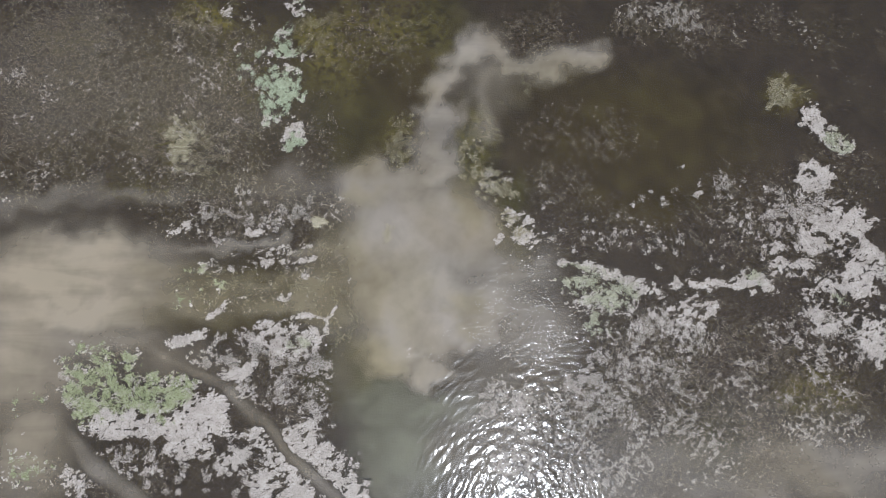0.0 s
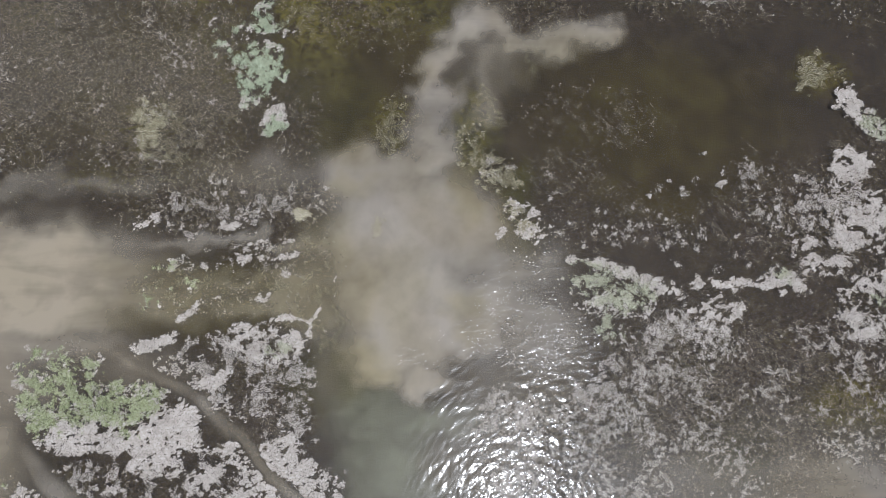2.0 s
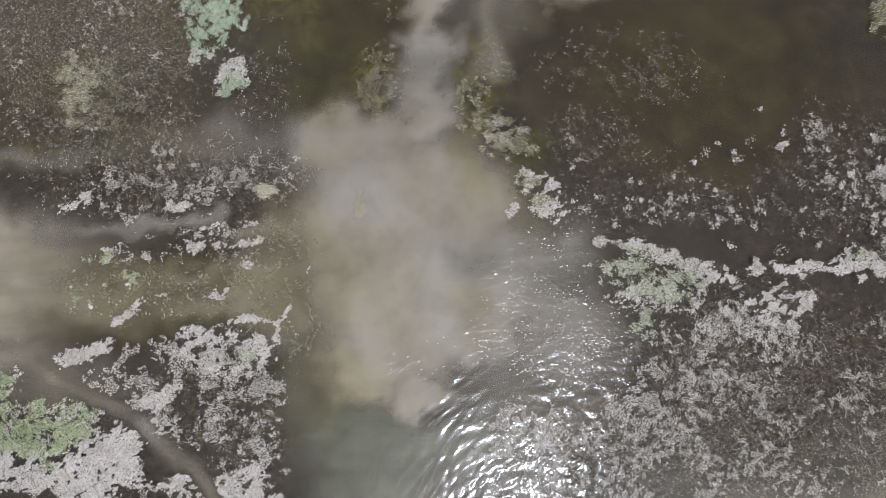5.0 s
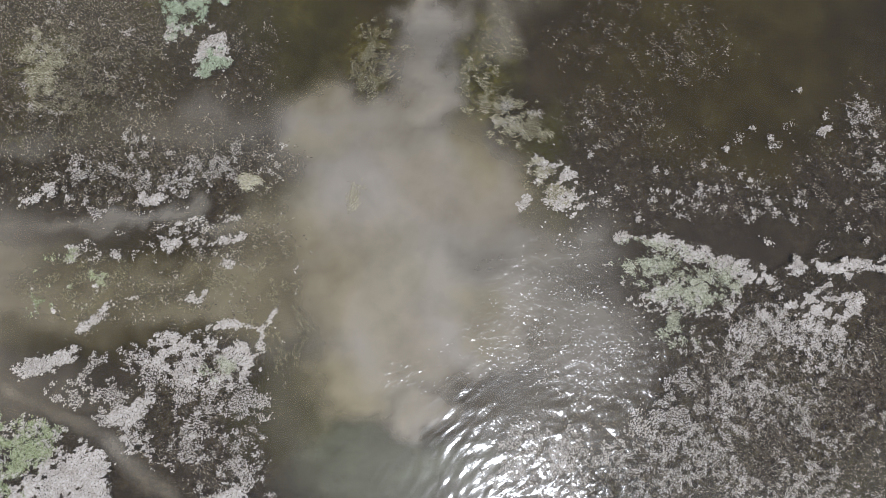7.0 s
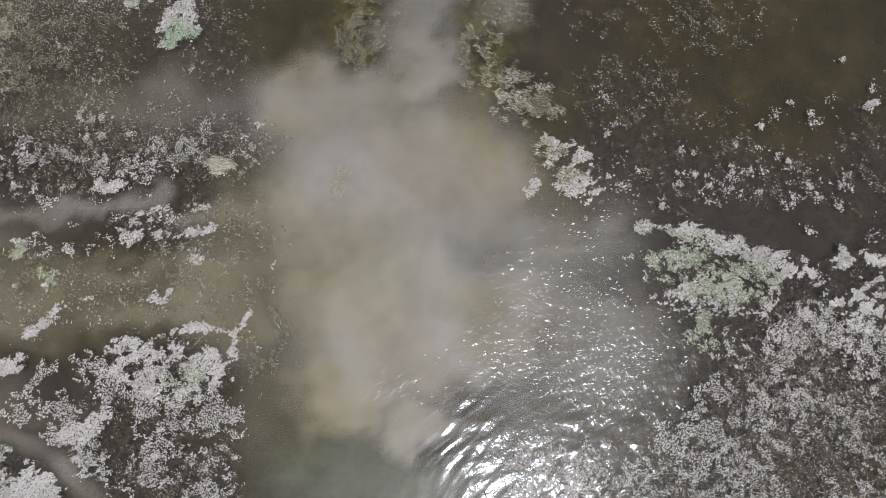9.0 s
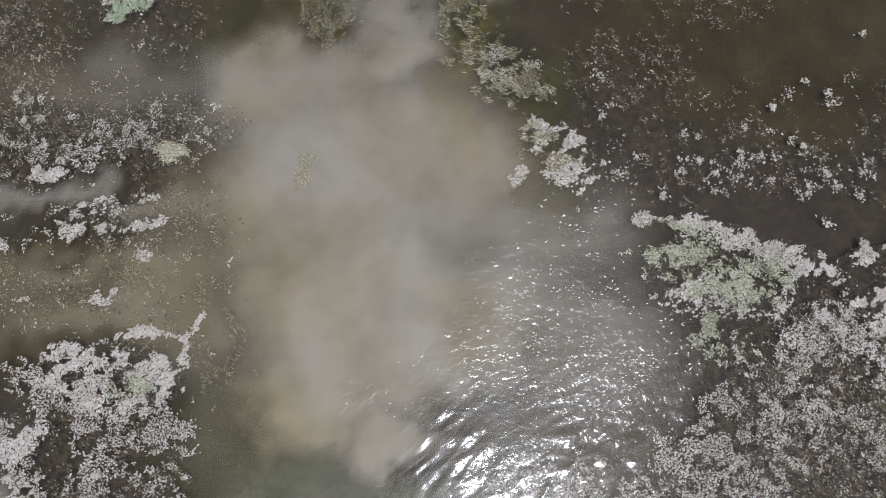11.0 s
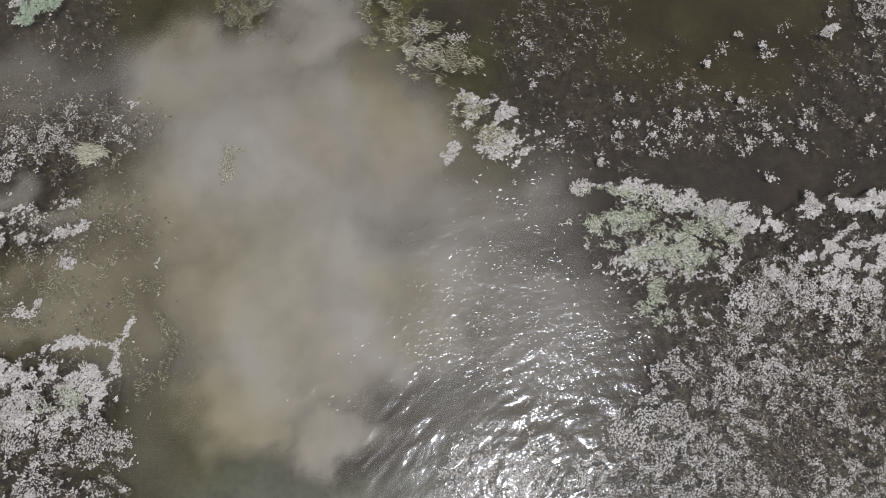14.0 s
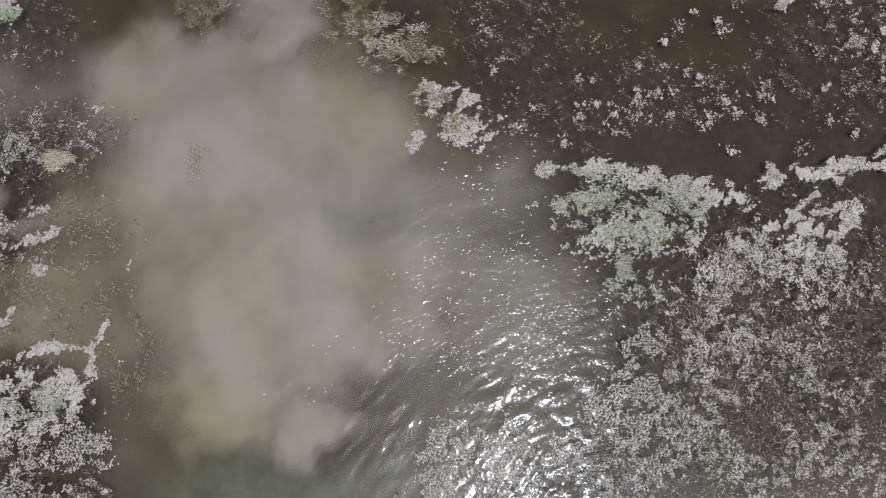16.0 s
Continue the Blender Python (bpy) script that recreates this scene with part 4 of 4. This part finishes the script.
def reed_patch(label, x0, y0, rx, ry, amount, turn, length):
    serial[0] += 1
    rng = np.random.default_rng(serial[0])
    patch = tagged(new("reed_patch", None), label, "reeds", "reed patches")
    patch.location = (x0, y0, 0)
    x, y = candidates((-1.5 * rx, -1.5 * ry, 1.5 * rx, 1.5 * ry), 0.065, rng)
    cover = [(0, x0, y0, rx, ry, 0, amount)]
    lev = level(cover, x + x0, y + y0, 0.6, 0.8)
    keep = (even(x + x0, y + y0, 0.5, 4, 91) < lev) & (lev > 0.03)
    x, y = x[keep], y[keep]
    n = len(x)
    single = rng.permutation(n)[:220]
    for k in single:
        s = 0.62 * length * rng.uniform(0.6, 1.3)
        ob = part("blade", REED_MESHES[int(rng.integers(0, 12))], patch)
        ob.matrix_local = pose(x[k], y[k], rng.uniform(0.0, 0.05), 0, rng.uniform(-14, 4), math.degrees(turn + rng.normal(0, 0.5))) @ Matrix.Scale(s, 4)
    rest = np.setdiff1d(np.arange(n), single)
    m = len(rest)
    if m:
        v, t = spread(SLIM, x[rest], y[rest], rng.uniform(-0.01, 0.04, m), length * rng.uniform(0.2, 0.55, m), turn + rng.normal(0, 0.7, m), rng.uniform(0.8, 1.3, m), rng, 0.8)
        part("undergrowth", mesh_from("undergrowth", v, t, REEDS), patch, "dense short reed blades", "stuff")


reed_patch("pale yellow reed patch bent flat on olive water", 4.69, 5.64, 1.46, 1.17, 0.85, -0.35, 0.2)
reed_patch("brownish reed patch in olive water beside silt", -3.03, 9.42, 1.31, 2.05, 0.7, 0.6, 0.13)
reed_patch("wispy pale reeds over olive moss", -21.42, 8.73, 1.12, 1.86, 0.75, -0.35, 0.22)
reed_patch("small tuft of grey-green reeds in shallow water", -9.57, 2.43, 0.78, 0.34, 0.95, -0.15, 0.22)
reed_patch("green-yellow reeds at the edge of a silt cloud", 2.13, 7.69, 0.99, 1.54, 0.6, -0.6, 0.16)
reed_patch("yellow reed patch in dark brown water", 29.06, 13.48, 1.43, 1.24, 0.7, 0.3, 0.2)
reed_patch("curled row of reed tips in silty water", -4.22, 1.08, 0.30, 1.02, 0.6, 1.3, 0.12)
reed_patch("wispy pale reeds over olive moss", -21.37, 9.50, 1.31, 1.77, 0.6, -0.4, 0.2)
reed_patch("pale reed wisps beside a weed mat", 5.52, 3.03, 0.83, 0.69, 0.6, -0.5, 0.17)

# ---- separate small clumps drifting on the dark water ----
rng = np.random.default_rng(17)
x, y = candidates((-36, -18, 36, 20), 0.8, rng)
keep = rng.random(len(x)) < level(CLUMP, x, y, 0.4, 1.0)
for cx, cy in zip(x[keep], y[keep]):
    clump = tagged(new("weed_clump", None), "small pale clump of dried weed on dark water", "weed clump", "drifting weed clumps")
    clump.matrix_world = pose(cx, cy, 0, 0, 0, rng.uniform(0, 360))
    wide, big = rng.uniform(0.08, 0.3), rng.uniform(0.75, 1.25)
    for k in range(int(rng.integers(3, 9))):
        r, a, s = wide * math.sqrt(rng.random()), rng.uniform(0, 6.3), big * rng.uniform(0.032, 0.065)
        ob = part("pad", PAD_MESHES[int(rng.integers(0, 10))], clump)
        ob.matrix_local = pose(1.5 * r * math.cos(a), r * math.sin(a), rng.uniform(0.0, 0.02), 0, 0, rng.uniform(0, 360)) @ Matrix.Diagonal((s * rng.uniform(1.0, 1.9), s, s * 0.5, 1))
    n = int(rng.integers(14, 46))
    r, a = wide * np.abs(rng.normal(0, 0.75, n)), rng.uniform(0, 6.3, n)
    v, t = spread(FLAKES, 1.5 * r * np.cos(a), r * np.sin(a), rng.uniform(0.0, 0.012, n), rng.uniform(0.022, 0.05, n), rng.uniform(0, 6.3, n), rng.uniform(0.9, 1.7, n), rng, 0.3)
    part("crust", mesh_from("crust", v, t, CRUST), clump, "small scraps of pale dried weed", "stuff")

# ---- loose pads, weed blades and reeds between the mats ----
ALL = (-40, -21, 40, 24)
rng = np.random.default_rng(7)
x, y = candidates(ALL, 0.072, rng)
lev = level(LOOSE, x, y, 0.5, 1.2) * (1 - level(BARE, x, y, 0.35, 0.3))
keep = (even(x, y, 0.75, 3, 51) * 0.6 + even(x, y, 0.3, 2, 52) * 0.25 + rng.random(len(x)) * 0.15 < lev * 0.9 + 0.04) & (lev > 0.02)
x, y = x[keep], y[keep]
n = len(x)
v, t = spread(FLAKES, x, y, rng.uniform(0.0, 0.015, n), 0.03 + 0.032 * rng.random(n) ** 2, rng.normal(0.5, 0.9, n), rng.uniform(0.9, 1.6, n), rng)
tagged(new("loose_weed_pads", mesh_from("loose_weed_pads", v, t, CRUST)), "scattered pale pads of dried weed on dark water", "weed", kind="stuff")

x, y = candidates(ALL, 0.06, rng)
lev = level(FINE, x, y, 0.5, 1.2) * (1 - level(BARE, x, y, 0.35, 0.3))
keep = (even(x, y, 0.26, 2, 61) * 0.52 + even(x, y, 2.2, 4, 62) * 0.4 + rng.random(len(x)) * 0.08 < lev * 0.84) & (lev > 0.02)
x, y = x[keep], y[keep]
n = len(x)
v, t = spread(SCRAPS, x, y, rng.uniform(0.0, 0.015, n), 0.023 + 0.026 * rng.random(n) ** 2, rng.normal(0.5, 0.9, n), rng.uniform(0.9, 1.8, n), rng)
tagged(new("weed_flecks", mesh_from("weed_flecks", v, t, FLECKS)), "fine grey flecks of dried weed on dark water", "weed", kind="stuff")

x, y = candidates(ALL, 0.088, rng)
lev = level(WEED, x, y, 0.6, 1.2) * (1 - level(BARE, x, y, 0.35, 0.3))
keep = (even(x, y, 0.3, 2, 71) * 0.58 + even(x, y, 1.8, 3, 72) * 0.22 + rng.random(len(x)) * 0.2 < lev * 0.95) & (lev > 0.02)
x, y = x[keep], y[keep]
n = len(x)
v, t = spread(TUFTS, x, y, rng.uniform(-0.015, 0.01, n), rng.uniform(0.03, 0.066, n), rng.normal(-0.6, 0.7, n), rng.uniform(0.8, 1.4, n), rng, 1.2)
tagged(new("weed_blades", mesh_from("weed_blades", v, t, WEEDS)), "short grey-brown weed blades breaking the water surface", "weed", kind="stuff")

x, y = candidates(ALL, 0.075, rng)
lev = level(REED, x, y, 0.6, 1.0)
keep = (even(x, y, 0.5, 4, 81) < lev * 0.85) & (lev > 0.02)
x, y = x[keep], y[keep]
n = len(x)
v, t = spread(SLIM, x, y, rng.uniform(0.0, 0.05, n), (0.03 + 0.065 * lev[keep]) * rng.uniform(0.7, 1.3, n), rng.normal(-0.4, 0.9, n), rng.uniform(0.8, 1.3, n), rng)
tagged(new("reed_blades", mesh_from("reed_blades", v, t, REEDS)), "yellowish reed blades lying on the shallow water", "reed", kind="stuff")

# white scraps laid on the ripples as painted sun glints, not foam
x, y = candidates(ALL, 0.16, rng)
lev = level(GLINT, x, y, 0.6, 1.0)
keep = (even(x, y, 0.9, 4, 95) * 0.5 + rng.random(len(x)) * 0.5 < lev * 0.8) & (lev > 0.02)
x, y = x[keep], y[keep]
n = len(x)
v, t = spread(FLAKES, x, y, np.full(n, 0.002), 0.012 + 0.03 * rng.random(n) ** 2, rng.normal(0.15, 0.35, n), rng.uniform(1.3, 3.2, n), rng, 0.1)
tagged(new("foam", mesh_from("foam", v, t, GLINT_WHITE)), "white flecks painted as sun glints on trampled muddy water", "foam", kind="stuff")
